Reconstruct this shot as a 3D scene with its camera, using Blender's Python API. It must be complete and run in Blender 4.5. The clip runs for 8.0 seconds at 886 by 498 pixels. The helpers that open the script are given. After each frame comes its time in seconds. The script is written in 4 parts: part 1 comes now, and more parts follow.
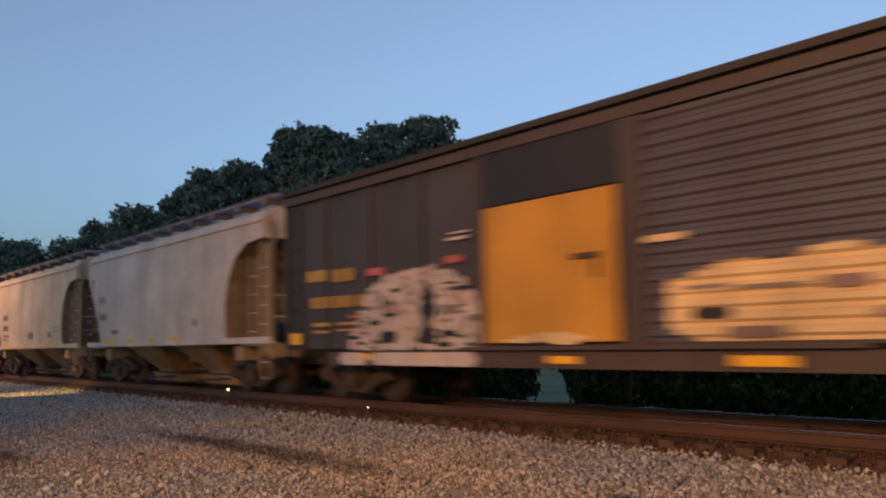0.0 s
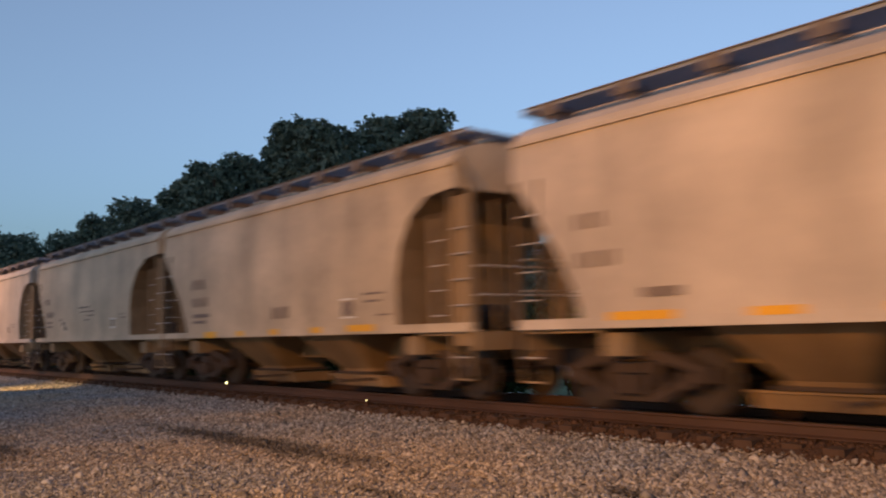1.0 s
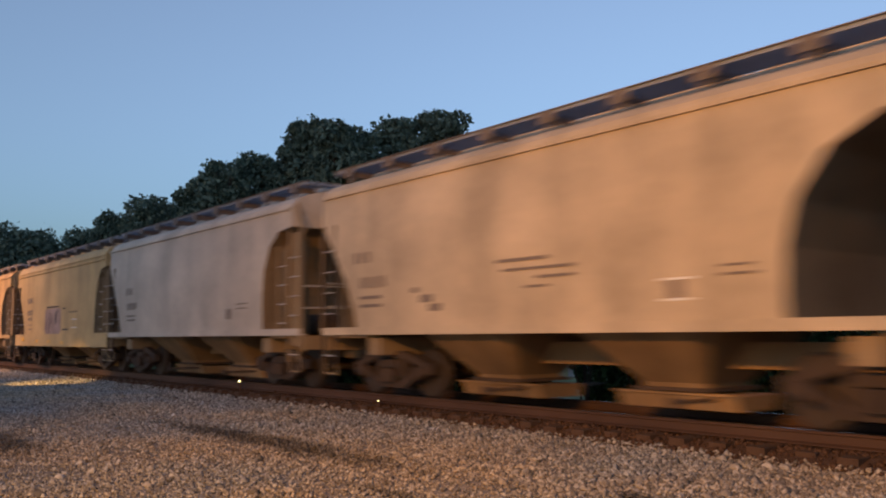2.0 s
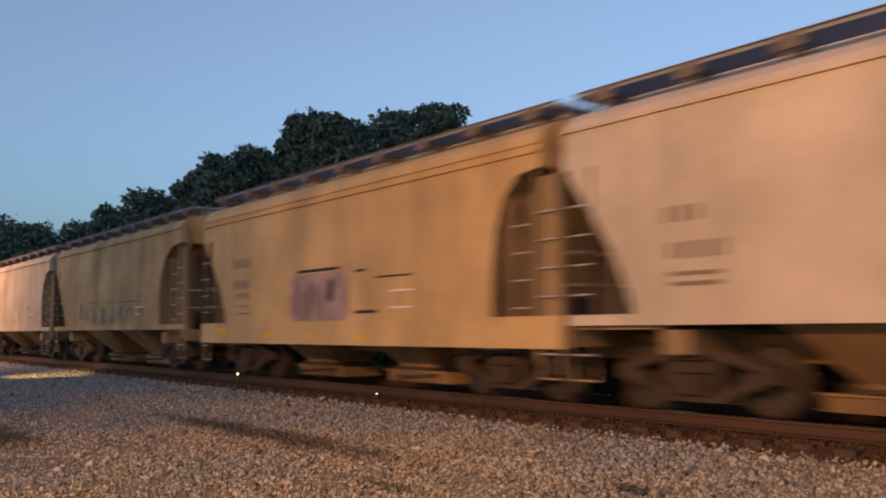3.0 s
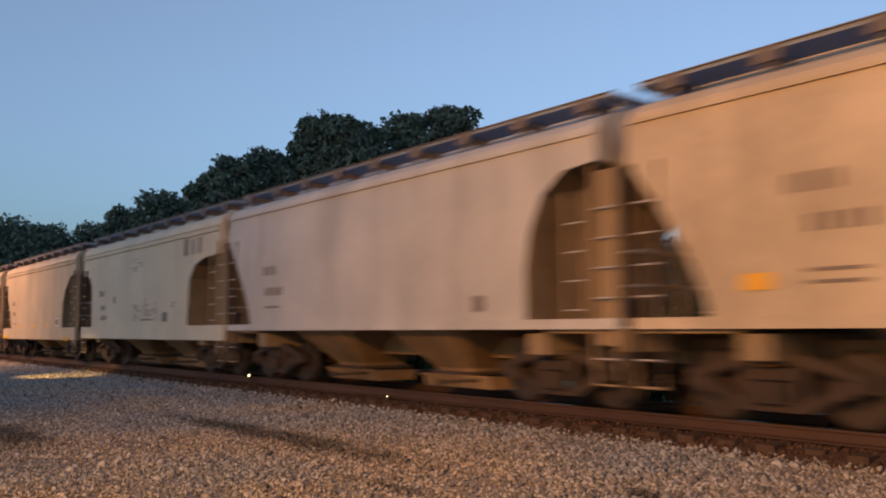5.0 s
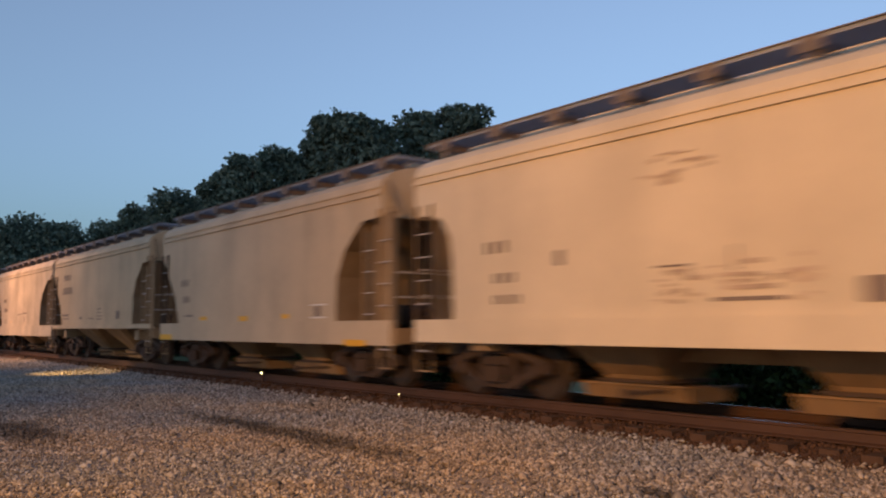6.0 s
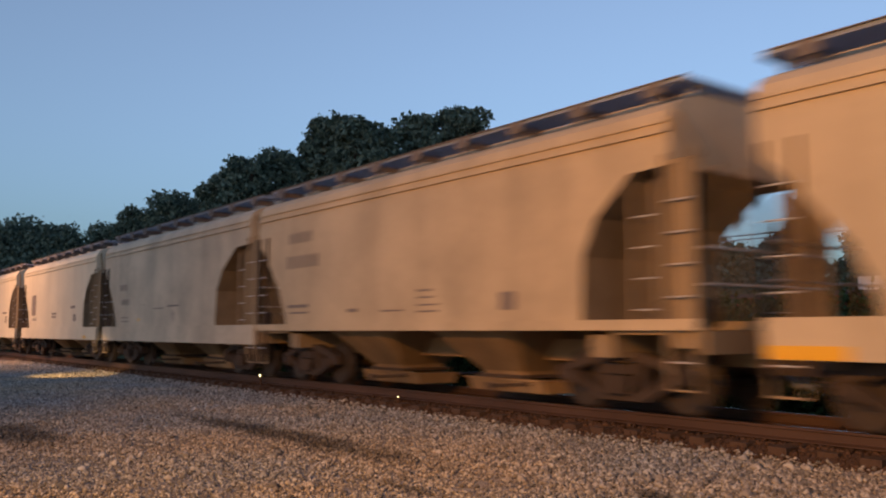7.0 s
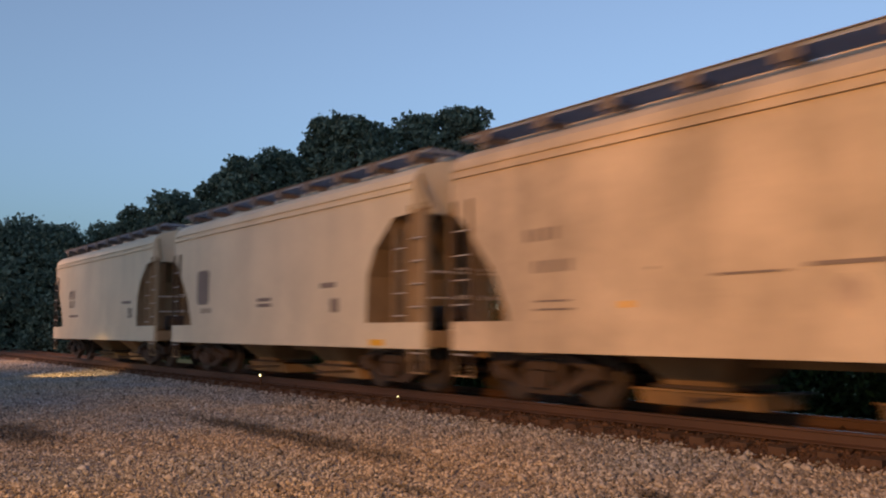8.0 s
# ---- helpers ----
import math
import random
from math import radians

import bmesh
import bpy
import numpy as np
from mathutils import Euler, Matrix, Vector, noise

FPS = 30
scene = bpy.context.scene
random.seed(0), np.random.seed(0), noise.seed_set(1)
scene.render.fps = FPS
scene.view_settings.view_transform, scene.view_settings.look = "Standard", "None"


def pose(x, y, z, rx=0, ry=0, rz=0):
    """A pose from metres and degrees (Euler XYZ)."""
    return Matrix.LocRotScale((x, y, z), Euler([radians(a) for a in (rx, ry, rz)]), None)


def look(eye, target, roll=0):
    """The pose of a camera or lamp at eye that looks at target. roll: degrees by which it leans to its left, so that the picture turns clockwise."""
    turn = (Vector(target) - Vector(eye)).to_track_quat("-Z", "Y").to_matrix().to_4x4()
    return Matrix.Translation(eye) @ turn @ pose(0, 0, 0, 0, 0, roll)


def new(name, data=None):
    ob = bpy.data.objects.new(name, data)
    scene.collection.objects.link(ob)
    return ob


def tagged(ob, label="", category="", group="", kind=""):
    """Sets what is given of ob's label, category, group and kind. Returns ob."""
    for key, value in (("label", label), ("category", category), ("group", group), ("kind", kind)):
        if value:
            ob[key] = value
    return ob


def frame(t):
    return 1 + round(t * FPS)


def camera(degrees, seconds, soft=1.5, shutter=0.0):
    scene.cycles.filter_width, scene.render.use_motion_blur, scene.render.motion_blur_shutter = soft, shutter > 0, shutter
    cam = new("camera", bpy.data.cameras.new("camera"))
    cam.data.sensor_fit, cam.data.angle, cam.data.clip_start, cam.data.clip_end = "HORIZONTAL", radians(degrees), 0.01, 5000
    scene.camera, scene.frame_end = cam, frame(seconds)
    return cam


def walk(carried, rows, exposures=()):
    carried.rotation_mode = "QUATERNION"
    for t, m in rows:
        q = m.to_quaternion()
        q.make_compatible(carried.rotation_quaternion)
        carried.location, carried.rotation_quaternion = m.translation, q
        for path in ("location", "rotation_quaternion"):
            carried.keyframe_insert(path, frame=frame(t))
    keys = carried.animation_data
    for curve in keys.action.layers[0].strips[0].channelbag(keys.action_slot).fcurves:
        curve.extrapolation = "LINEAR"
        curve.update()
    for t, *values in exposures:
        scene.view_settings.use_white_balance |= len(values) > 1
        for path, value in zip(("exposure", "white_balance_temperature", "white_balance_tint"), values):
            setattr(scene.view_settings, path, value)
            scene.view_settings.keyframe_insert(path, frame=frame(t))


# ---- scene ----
# ---------------------------------------------------------------- camera
EYE = (0.0, 0.0, 1.49)
cam = camera(54.0, 8.0, soft=2.0, shutter=0.5)
PATH = [
    (0.0, pose(*EYE, 95.934, 1.269, 51.083)),
    (0.2, pose(*EYE, 96.508, 1.458, 51.073)),
    (0.3, pose(*EYE, 96.454, 1.588, 50.708)),
    (0.5, pose(*EYE, 96.165, 1.79, 50.565)),
    (0.7, pose(*EYE, 95.829, 1.67, 50.387)),
    (0.8, pose(*EYE, 95.683, 1.603, 50.375)),
    (1.0, pose(*EYE, 95.465, 1.41, 50.965)),
    (1.2, pose(*EYE, 96.01, 0.931, 52.43)),
    (1.3, pose(*EYE, 95.997, 0.753, 52.492)),
    (1.5, pose(*EYE, 96.103, 0.425, 52.334)),
    (1.7, pose(*EYE, 95.702, 0.478, 51.946)),
    (2.0, pose(*EYE, 95.592, 0.515, 51.804)),
    (3.5, pose(*EYE, 94.965, 0.531, 51.658)),
    (4.0, pose(*EYE, 95.364, 0.442, 51.898)),
    (4.5, pose(*EYE, 95.378, 0.325, 52.04)),
    (6.0, pose(*EYE, 95.189, 0.098, 53.179)),
    (6.5, pose(*EYE, 95.2, 0.07, 53.221)),
    (7.0, pose(*EYE, 95.362, 0.047, 53.094)),
    (7.5, pose(*EYE, 95.393, 0.05, 52.987)),
    (8.0, pose(*EYE, 95.35, -0.0, 53.1)),
]
walk(cam, PATH)

# ---------------------------------------------------------------- world and lamps
world = bpy.data.worlds.new("dusk_sky")
scene.world = world
world.use_nodes = True
wn, wl = world.node_tree.nodes, world.node_tree.links
sky = wn.new("ShaderNodeTexSky")
sky.sky_type = "NISHITA"
sky.sun_disc = False
sky.sun_elevation = radians(2.0)
sky.sun_rotation = radians(158)
sky.air_density, sky.dust_density, sky.ozone_density = 1.0, 0.6, 5.0
tone = wn.new("ShaderNodeHueSaturation")
tone.inputs["Hue"].default_value = 0.489
tone.inputs["Saturation"].default_value = 0.64
wl.new(sky.outputs[0], tone.inputs["Color"])
wl.new(tone.outputs[0], wn["Background"].inputs[0])
wn["Background"].inputs[1].default_value = 0.57


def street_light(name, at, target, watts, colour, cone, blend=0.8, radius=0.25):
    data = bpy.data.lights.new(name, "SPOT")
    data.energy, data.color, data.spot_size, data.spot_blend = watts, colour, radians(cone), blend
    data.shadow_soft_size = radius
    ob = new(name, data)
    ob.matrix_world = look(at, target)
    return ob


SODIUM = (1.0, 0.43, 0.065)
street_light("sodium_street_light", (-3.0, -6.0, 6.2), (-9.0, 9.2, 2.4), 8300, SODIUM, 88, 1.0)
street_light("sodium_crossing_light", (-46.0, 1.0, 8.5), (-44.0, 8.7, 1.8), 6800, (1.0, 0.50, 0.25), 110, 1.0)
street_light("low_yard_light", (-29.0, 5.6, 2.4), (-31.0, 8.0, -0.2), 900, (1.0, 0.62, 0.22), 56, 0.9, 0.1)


# ---------------------------------------------------------------- materials
def material(name, colour, rough=0.7, metal=0.0, vary=0.25, grain=6.0, fine=60.0, bump=0.15, tint=None, streak=0.0, spread=0.0, spec=0.4):
    """A paint or mineral with stains at a large scale, grain at a small one and relief."""
    m = bpy.data.materials.new(name)
    m.use_nodes = True
    n, l = m.node_tree.nodes, m.node_tree.links
    b = n["Principled BSDF"]
    b.inputs["Roughness"].default_value, b.inputs["Metallic"].default_value = rough, metal
    b.inputs["Specular IOR Level"].default_value = spec
    co = n.new("ShaderNodeTexCoord")
    src = co.outputs["Object"]
    if spread:
        geo = n.new("ShaderNodeNewGeometry")
        src = geo.outputs["Position"]
    big = n.new("ShaderNodeTexNoise")
    big.inputs["Scale"].default_value, big.inputs["Detail"].default_value = grain * 0.12, 5
    small = n.new("ShaderNodeTexNoise")
    small.inputs["Scale"].default_value, small.inputs["Detail"].default_value = fine, 3
    l.new(src, big.inputs["Vector"]), l.new(src, small.inputs["Vector"])
    ramp = n.new("ShaderNodeMapRange")
    ramp.inputs["From Min"].default_value, ramp.inputs["From Max"].default_value = 0.3, 0.7
    ramp.inputs["To Min"].default_value, ramp.inputs["To Max"].default_value = 1 - vary, 1 + vary * 0.5
    l.new(big.outputs[0], ramp.inputs["Value"])
    mul = n.new("ShaderNodeMixRGB")
    mul.blend_type = "MULTIPLY"
    mul.inputs[0].default_value = 1.0
    mul.inputs[1].default_value = (*colour, 1)
    l.new(ramp.outputs[0], mul.inputs[2])
    last = mul.outputs[0]
    dirt = tint or tuple(c * 0.45 for c in colour)
    if streak:
        mp = n.new("ShaderNodeMapping")
        mp.inputs["Scale"].default_value = (0.8, 0.8, 0.17)
        l.new(src, mp.inputs["Vector"])
        st = n.new("ShaderNodeTexNoise")
        st.inputs["Scale"].default_value, st.inputs["Detail"].default_value = 1.3, 9
        l.new(mp.outputs[0], st.inputs["Vector"])
        r2 = n.new("ShaderNodeMapRange")
        r2.inputs["From Min"].default_value, r2.inputs["From Max"].default_value = 0.48, 0.75
        r2.inputs["To Max"].default_value = streak
        l.new(st.outputs[0], r2.inputs["Value"])
        mx = n.new("ShaderNodeMixRGB")
        l.new(r2.outputs[0], mx.inputs[0]), l.new(last, mx.inputs[1])
        mx.inputs[2].default_value = (*dirt, 1)
        last = mx.outputs[0]
    r3 = n.new("ShaderNodeMapRange")
    r3.inputs["To Min"].default_value, r3.inputs["To Max"].default_value = 1 - vary * 0.6, 1 + vary * 0.6
    l.new(small.outputs[0], r3.inputs["Value"])
    m3 = n.new("ShaderNodeMixRGB")
    m3.blend_type = "MULTIPLY"
    m3.inputs[0].default_value = 1.0
    l.new(last, m3.inputs[1]), l.new(r3.outputs[0], m3.inputs[2])
    l.new(m3.outputs[0], b.inputs["Base Color"])
    if bump:
        bp = n.new("ShaderNodeBump")
        bp.inputs["Strength"].default_value, bp.inputs["Distance"].default_value = bump, 0.02
        l.new(small.outputs[0], bp.inputs["Height"])
        l.new(bp.outputs[0], b.inputs["Normal"])
    return m


def island_material(name, dark, light, rough=0.9, mid=None):
    """Loose pieces, each of its own shade."""
    m = bpy.data.materials.new(name)
    m.use_nodes = True
    n, l = m.node_tree.nodes, m.node_tree.links
    b = n["Principled BSDF"]
    b.inputs["Roughness"].default_value = rough
    b.inputs["Specular IOR Level"].default_value = 0.2
    geo = n.new("ShaderNodeNewGeometry")
    ramp = n.new("ShaderNodeValToRGB")
    ramp.color_ramp.elements[0].color, ramp.color_ramp.elements[1].color = (*dark, 1), (*light, 1)
    if mid:
        ramp.color_ramp.elements.new(0.45).color = (*mid, 1)
    l.new(geo.outputs["Random Per Island"], ramp.inputs[0])
    nz = n.new("ShaderNodeTexNoise")
    nz.inputs["Scale"].default_value = 25
    l.new(geo.outputs["Position"], nz.inputs["Vector"])
    mr = n.new("ShaderNodeMapRange")
    mr.inputs["To Min"].default_value, mr.inputs["To Max"].default_value = 0.65, 1.25
    l.new(nz.outputs[0], mr.inputs["Value"])
    mx = n.new("ShaderNodeMixRGB")
    mx.blend_type = "MULTIPLY"
    mx.inputs[0].default_value = 1.0
    l.new(ramp.outputs[0], mx.inputs[1]), l.new(mr.outputs[0], mx.inputs[2])
    l.new(mx.outputs[0], b.inputs["Base Color"])
    return m, n, l, mx, b


PAINT = {
    "grey_beige": material("grey_beige_paint", (0.54, 0.455, 0.375), 0.55, streak=0.55, vary=0.24, fine=6.0, bump=0.02),
    "beige": material("beige_paint", (0.55, 0.43, 0.30), 0.55, streak=0.6, vary=0.28, fine=6.0, bump=0.02),
    "tan": material("weathered_tan_paint", (0.56, 0.37, 0.165), 0.6, streak=0.6, vary=0.24, fine=6.0, bump=0.02),
    "rust_tan": material("rusty_tan_paint", (0.49, 0.315, 0.14), 0.65, streak=0.85, vary=0.3, tint=(0.19, 0.105, 0.05), fine=6.0, bump=0.02),
    "cream": material("cream_paint", (0.63, 0.525, 0.375), 0.5, streak=0.25, vary=0.1, fine=6.0, bump=0.02),
    "khaki": material("khaki_paint", (0.52, 0.40, 0.265), 0.55, streak=0.4, vary=0.14, fine=6.0, bump=0.02),
    "sandy_beige": material("sandy_beige_paint", (0.52, 0.385, 0.24), 0.55, streak=0.4, vary=0.18, fine=6.0, bump=0.02),
    "grey": material("light_grey_paint", (0.52, 0.475, 0.43), 0.55, streak=0.5, vary=0.14, fine=6.0, bump=0.02),
}
UNDER = material("dirty_underframe_steel", (0.066, 0.042, 0.030), 0.85, vary=0.4, grain=10)
# brown grime, darkened further for the shade inside the end recesses
GRIME_SHADE = material("grimy_slope_sheet_steel", (0.27, 0.185, 0.108), 0.85, vary=0.4, streak=0.6, tint=(0.06, 0.04, 0.028))
DUSTY = material("dusty_ladder_panel_paint", (0.30, 0.205, 0.115), 0.75, vary=0.35, streak=0.6)
CHUTE = material("dusty_chute_steel", (0.29, 0.18, 0.088), 0.85, vary=0.45, streak=0.55, tint=(0.09, 0.055, 0.034))
WHEEL = material("worn_wheel_steel", (0.075, 0.052, 0.038), 0.55, metal=0.5, vary=0.3)
BRACKET = material("dull_bracket_steel", (0.16, 0.13, 0.115), 0.8, vary=0.25)
DARK_STEEL = material("galvanised_walkway_steel", (0.24, 0.265, 0.33), 0.6, metal=0.1, vary=0.2)
BRIGHT = material("bare_grab_iron_steel", (0.55, 0.50, 0.45), 0.45, metal=0.3, vary=0.15)
YELLOW = material("yellow_reflective_tape", (0.74, 0.38, 0.02), 0.35, vary=0.1, bump=0)
STENCIL = material("dark_stencil_paint", (0.20, 0.155, 0.13), 0.7, vary=0.2, bump=0)
WHITE = material("white_decal", (0.75, 0.72, 0.68), 0.6, vary=0.1, bump=0)
RAIL = material("rusty_rail_steel", (0.088, 0.045, 0.028), 0.7, metal=0.2, vary=0.3)
RAILTOP = material("polished_rail_steel", (0.45, 0.45, 0.46), 0.22, metal=1.0, vary=0.1, bump=0)
TIE = material("creosoted_tie_wood", (0.09, 0.05, 0.03), 0.9, vary=0.35, grain=20)
BARK = material("dark_bark", (0.06, 0.045, 0.035), 0.95, vary=0.3)
BRICK = material("red_brick", (0.25, 0.09, 0.06), 0.9, vary=0.3)
SHINGLE = material("grey_roof_shingle", (0.12, 0.11, 0.11), 0.9, vary=0.3)
SIDING = material("white_siding", (0.7, 0.7, 0.68), 0.7, vary=0.1)
CONCRETE = material("weathered_concrete", (0.36, 0.35, 0.33), 0.9, vary=0.25)
GLASSY = material("dark_window_glass", (0.03, 0.035, 0.04), 0.1, vary=0.1, bump=0)
BOX_DARK = material("weathered_black_brown_boxcar_paint", (0.048, 0.044, 0.047), 0.6, streak=0.5, vary=0.25, tint=(0.068, 0.048, 0.042), bump=0.03)
BOX_BROWN = material("boxcar_brown_paint", (0.062, 0.042, 0.038), 0.6, streak=0.4, vary=0.2, bump=0.03)
DOOR_YELLOW = material("yellow_door_paint", (0.47, 0.225, 0.022), 0.55, streak=0.55, vary=0.25, bump=0.03)
GRAF_PALE = material("pale_spray_paint", (0.46, 0.38, 0.34), 0.6, vary=0.25, grain=14, bump=0)
GRAF_PINK = material("pink_spray_paint", (0.36, 0.24, 0.21), 0.6, vary=0.35, grain=14, bump=0)
GRAF_TAN = material("cream_spray_paint", (0.60, 0.42, 0.22), 0.6, vary=0.3, grain=14, bump=0)
OCHRE = material("ochre_stencil_paint", (0.42, 0.24, 0.05), 0.6, vary=0.3, bump=0)
BOX_ROOF = material("dark_roof_paint", (0.035, 0.03, 0.03), 0.7, vary=0.3)
BOX_RIB = material("faded_purple_brown_paint", (0.072, 0.066, 0.088), 0.6, streak=0.3, vary=0.25, bump=0.03)
GRAF_FADED = material("sun_faded_spray_paint", (0.46, 0.35, 0.26), 0.6, vary=0.35, grain=14, bump=0)
GRAF_PLUM = material("plum_spray_paint", (0.20, 0.125, 0.12), 0.6, vary=0.35, grain=14, bump=0)
GRAF_RED = material("red_spray_paint", (0.42, 0.10, 0.09), 0.6, vary=0.3, grain=14, bump=0)
GRAF_DARK = material("black_spray_paint", (0.018, 0.016, 0.021), 0.6, vary=0.3, grain=14, bump=0)

def dark_patches(m, n, l, socket, target):
    """Dark streak and patches along the yard, with ragged edges."""
    geo = n.new("ShaderNodeNewGeometry")
    nz = n.new("ShaderNodeTexNoise")
    nz.inputs["Scale"].default_value, nz.inputs["Detail"].default_value = 1.2, 6
    l.new(geo.outputs["Position"], nz.inputs["Vector"])
    sep = n.new("ShaderNodeSeparateXYZ")
    l.new(geo.outputs["Position"], sep.inputs[0])

    def op(kind, a, b, c=None):
        q = n.new("ShaderNodeMath")
        q.operation = kind
        for k, v in enumerate((a, b, c)):
            if v is not None:
                if isinstance(v, float):
                    q.inputs[k].default_value = v
                else:
                    l.new(v, q.inputs[k])
        return q.outputs[0]

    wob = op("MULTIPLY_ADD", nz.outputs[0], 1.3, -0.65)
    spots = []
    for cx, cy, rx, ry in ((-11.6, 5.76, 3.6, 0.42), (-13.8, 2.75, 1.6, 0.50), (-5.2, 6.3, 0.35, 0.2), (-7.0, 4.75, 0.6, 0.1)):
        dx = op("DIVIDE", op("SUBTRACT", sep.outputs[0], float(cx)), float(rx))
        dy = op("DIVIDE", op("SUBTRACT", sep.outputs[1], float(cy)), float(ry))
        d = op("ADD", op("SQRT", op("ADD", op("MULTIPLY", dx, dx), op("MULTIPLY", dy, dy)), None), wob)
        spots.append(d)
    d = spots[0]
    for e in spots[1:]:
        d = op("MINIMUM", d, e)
    drift = n.new("ShaderNodeTexNoise")
    drift.inputs["Scale"].default_value, drift.inputs["Detail"].default_value = 0.28, 4
    l.new(geo.outputs["Position"], drift.inputs["Vector"])
    patch = n.new("ShaderNodeValToRGB")
    patch.color_ramp.elements[0].position, patch.color_ramp.elements[1].position = 0.38, 0.62
    patch.color_ramp.elements[0].color, patch.color_ramp.elements[1].color = (0.80, 0.86, 0.95, 1), (1.05, 0.95, 0.84, 1)
    l.new(drift.outputs[0], patch.inputs[0])
    tinted = n.new("ShaderNodeMixRGB")
    tinted.blend_type = "MULTIPLY"
    tinted.inputs[0].default_value = 1.0
    l.new(socket, tinted.inputs[1]), l.new(patch.outputs[0], tinted.inputs[2])
    socket = tinted.outputs[0]
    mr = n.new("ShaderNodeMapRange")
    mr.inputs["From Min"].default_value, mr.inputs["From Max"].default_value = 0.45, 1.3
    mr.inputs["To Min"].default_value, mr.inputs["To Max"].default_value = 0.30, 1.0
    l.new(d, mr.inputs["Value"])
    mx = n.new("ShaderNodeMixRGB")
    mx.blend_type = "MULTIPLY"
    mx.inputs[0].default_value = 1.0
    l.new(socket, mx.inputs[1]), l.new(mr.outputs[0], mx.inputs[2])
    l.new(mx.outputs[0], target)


# tree leaves lightened and greyed: the distance haze is in their colour
LEAF, *_ = island_material("dark_tree_leaves", (0.064, 0.098, 0.078), (0.15, 0.20, 0.15), 0.7)
HEDGE_LEAF, *_ = island_material("hedge_leaves", (0.018, 0.036, 0.015), (0.055, 0.10, 0.032), 0.7)
GREEN_LEAF, *_ = island_material("bright_shrub_leaves", (0.08, 0.18, 0.03), (0.22, 0.40, 0.07), 0.6)
STONE, *sn = island_material("crushed_ballast_stone", (0.13, 0.122, 0.112), (0.54, 0.505, 0.455), 0.9, (0.315, 0.285, 0.25))
dark_patches(STONE, sn[0], sn[1], sn[2].outputs[0], sn[3].inputs["Base Color"])
RUST_STONE, *_ = island_material("rust_stained_ballast_stone", (0.045, 0.025, 0.017), (0.12, 0.066, 0.040), 0.9)
GRAVEL = material("gravel_bed", (0.28, 0.258, 0.235), 0.95, vary=0.35, grain=3, fine=45, bump=0.8, spread=1)
gn = GRAVEL.node_tree
dark_patches(GRAVEL, gn.nodes, gn.links, gn.nodes["Principled BSDF"].inputs["Base Color"].links[0].from_socket, gn.nodes["Principled BSDF"].inputs["Base Color"])
BED = material("rust_brown_track_bed", (0.095, 0.052, 0.032), 0.95, vary=0.35, grain=4, fine=50, bump=0.6, spread=1)
LAWN = material("mown_lawn", (0.17, 0.21, 0.10), 0.95, vary=0.3, grain=4, fine=30, bump=0.5, spread=1)


# emission that stands in for the bright glints at the near rail
GLOW = bpy.data.materials.new("marker_lamp_glow")
GLOW.use_nodes = True
GLOW.node_tree.nodes["Principled BSDF"].inputs["Emission Color"].default_value = (1.0, 0.85, 0.35, 1)
GLOW.node_tree.nodes["Principled BSDF"].inputs["Emission Strength"].default_value = 4.0


# ---------------------------------------------------------------- mesh helpers
class Shape:
    def __init__(self):
        self.v, self.f, self.smooth = [], [], []

    def add(self, verts, faces, smooth=False):
        k = len(self.v)
        self.v += [tuple(p) for p in verts]
        self.f += [tuple(i + k for i in f) for f in faces]
        self.smooth += [smooth] * len(faces)
        return self

    def box(self, cx, cy, cz, sx, sy, sz, turn=None):
        x, y, z = sx / 2, sy / 2, sz / 2
        p = [Vector(c) for c in ((-x, -y, -z), (x, -y, -z), (x, y, -z), (-x, y, -z), (-x, -y, z), (x, -y, z), (x, y, z), (-x, y, z))]
        if turn is not None:
            p = [turn @ c for c in p]
        o = Vector((cx, cy, cz))
        return self.add([c + o for c in p], [(0, 3, 2, 1), (4, 5, 6, 7), (0, 1, 5, 4), (1, 2, 6, 5), (2, 3, 7, 6), (3, 0, 4, 7)])

    def loft(self, rings, close=True, caps=True, smooth=False):
        n = len(rings[0])
        faces = []
        for r in range(len(rings) - 1):
            for i in range(n if close else n - 1):
                a, b = r * n + i, r * n + (i + 1) % n
                faces.append((a, b, b + n, a + n))
        if caps:
            faces += [tuple(reversed(range(n))), tuple(range((len(rings) - 1) * n, len(rings) * n))]
        return self.add([p for r in rings for p in r], faces, smooth)

    def rod(self, a, b, r, n=8):
        a, b = Vector(a), Vector(b)
        q = (b - a).to_track_quat("Z", "Y")
        ring = [q @ Vector((r * math.cos(2 * math.pi * i / n), r * math.sin(2 * math.pi * i / n), 0)) for i in range(n)]
        return self.loft([[a + p for p in ring], [b + p for p in ring]], smooth=n > 6)

    def lathe(self, centre, axis, profile, n=20):
        """profile: pairs of distance along the axis and radius."""
        q = Vector(axis).to_track_quat("Z", "Y")
        c = Vector(centre)
        rings = [[c + q @ Vector((r * math.cos(2 * math.pi * i / n), r * math.sin(2 * math.pi * i / n), h)) for i in range(n)] for h, r in profile]
        return self.loft(rings)

    def mesh(self, name):
        me = bpy.data.meshes.new(name)
        me.from_pydata(self.v, [], self.f)
        me.polygons.foreach_set("use_smooth", self.smooth)
        me.update()
        return me


def part(name, shape, mat, parent=None, label="", at=None):
    me = shape if isinstance(shape, bpy.types.Mesh) else shape.mesh(name)
    if not me.materials:
        me.materials.append(mat)
    ob = new(name, me)
    ob.parent = parent
    if at is not None:
        ob.matrix_basis = at
    return tagged(ob, label)


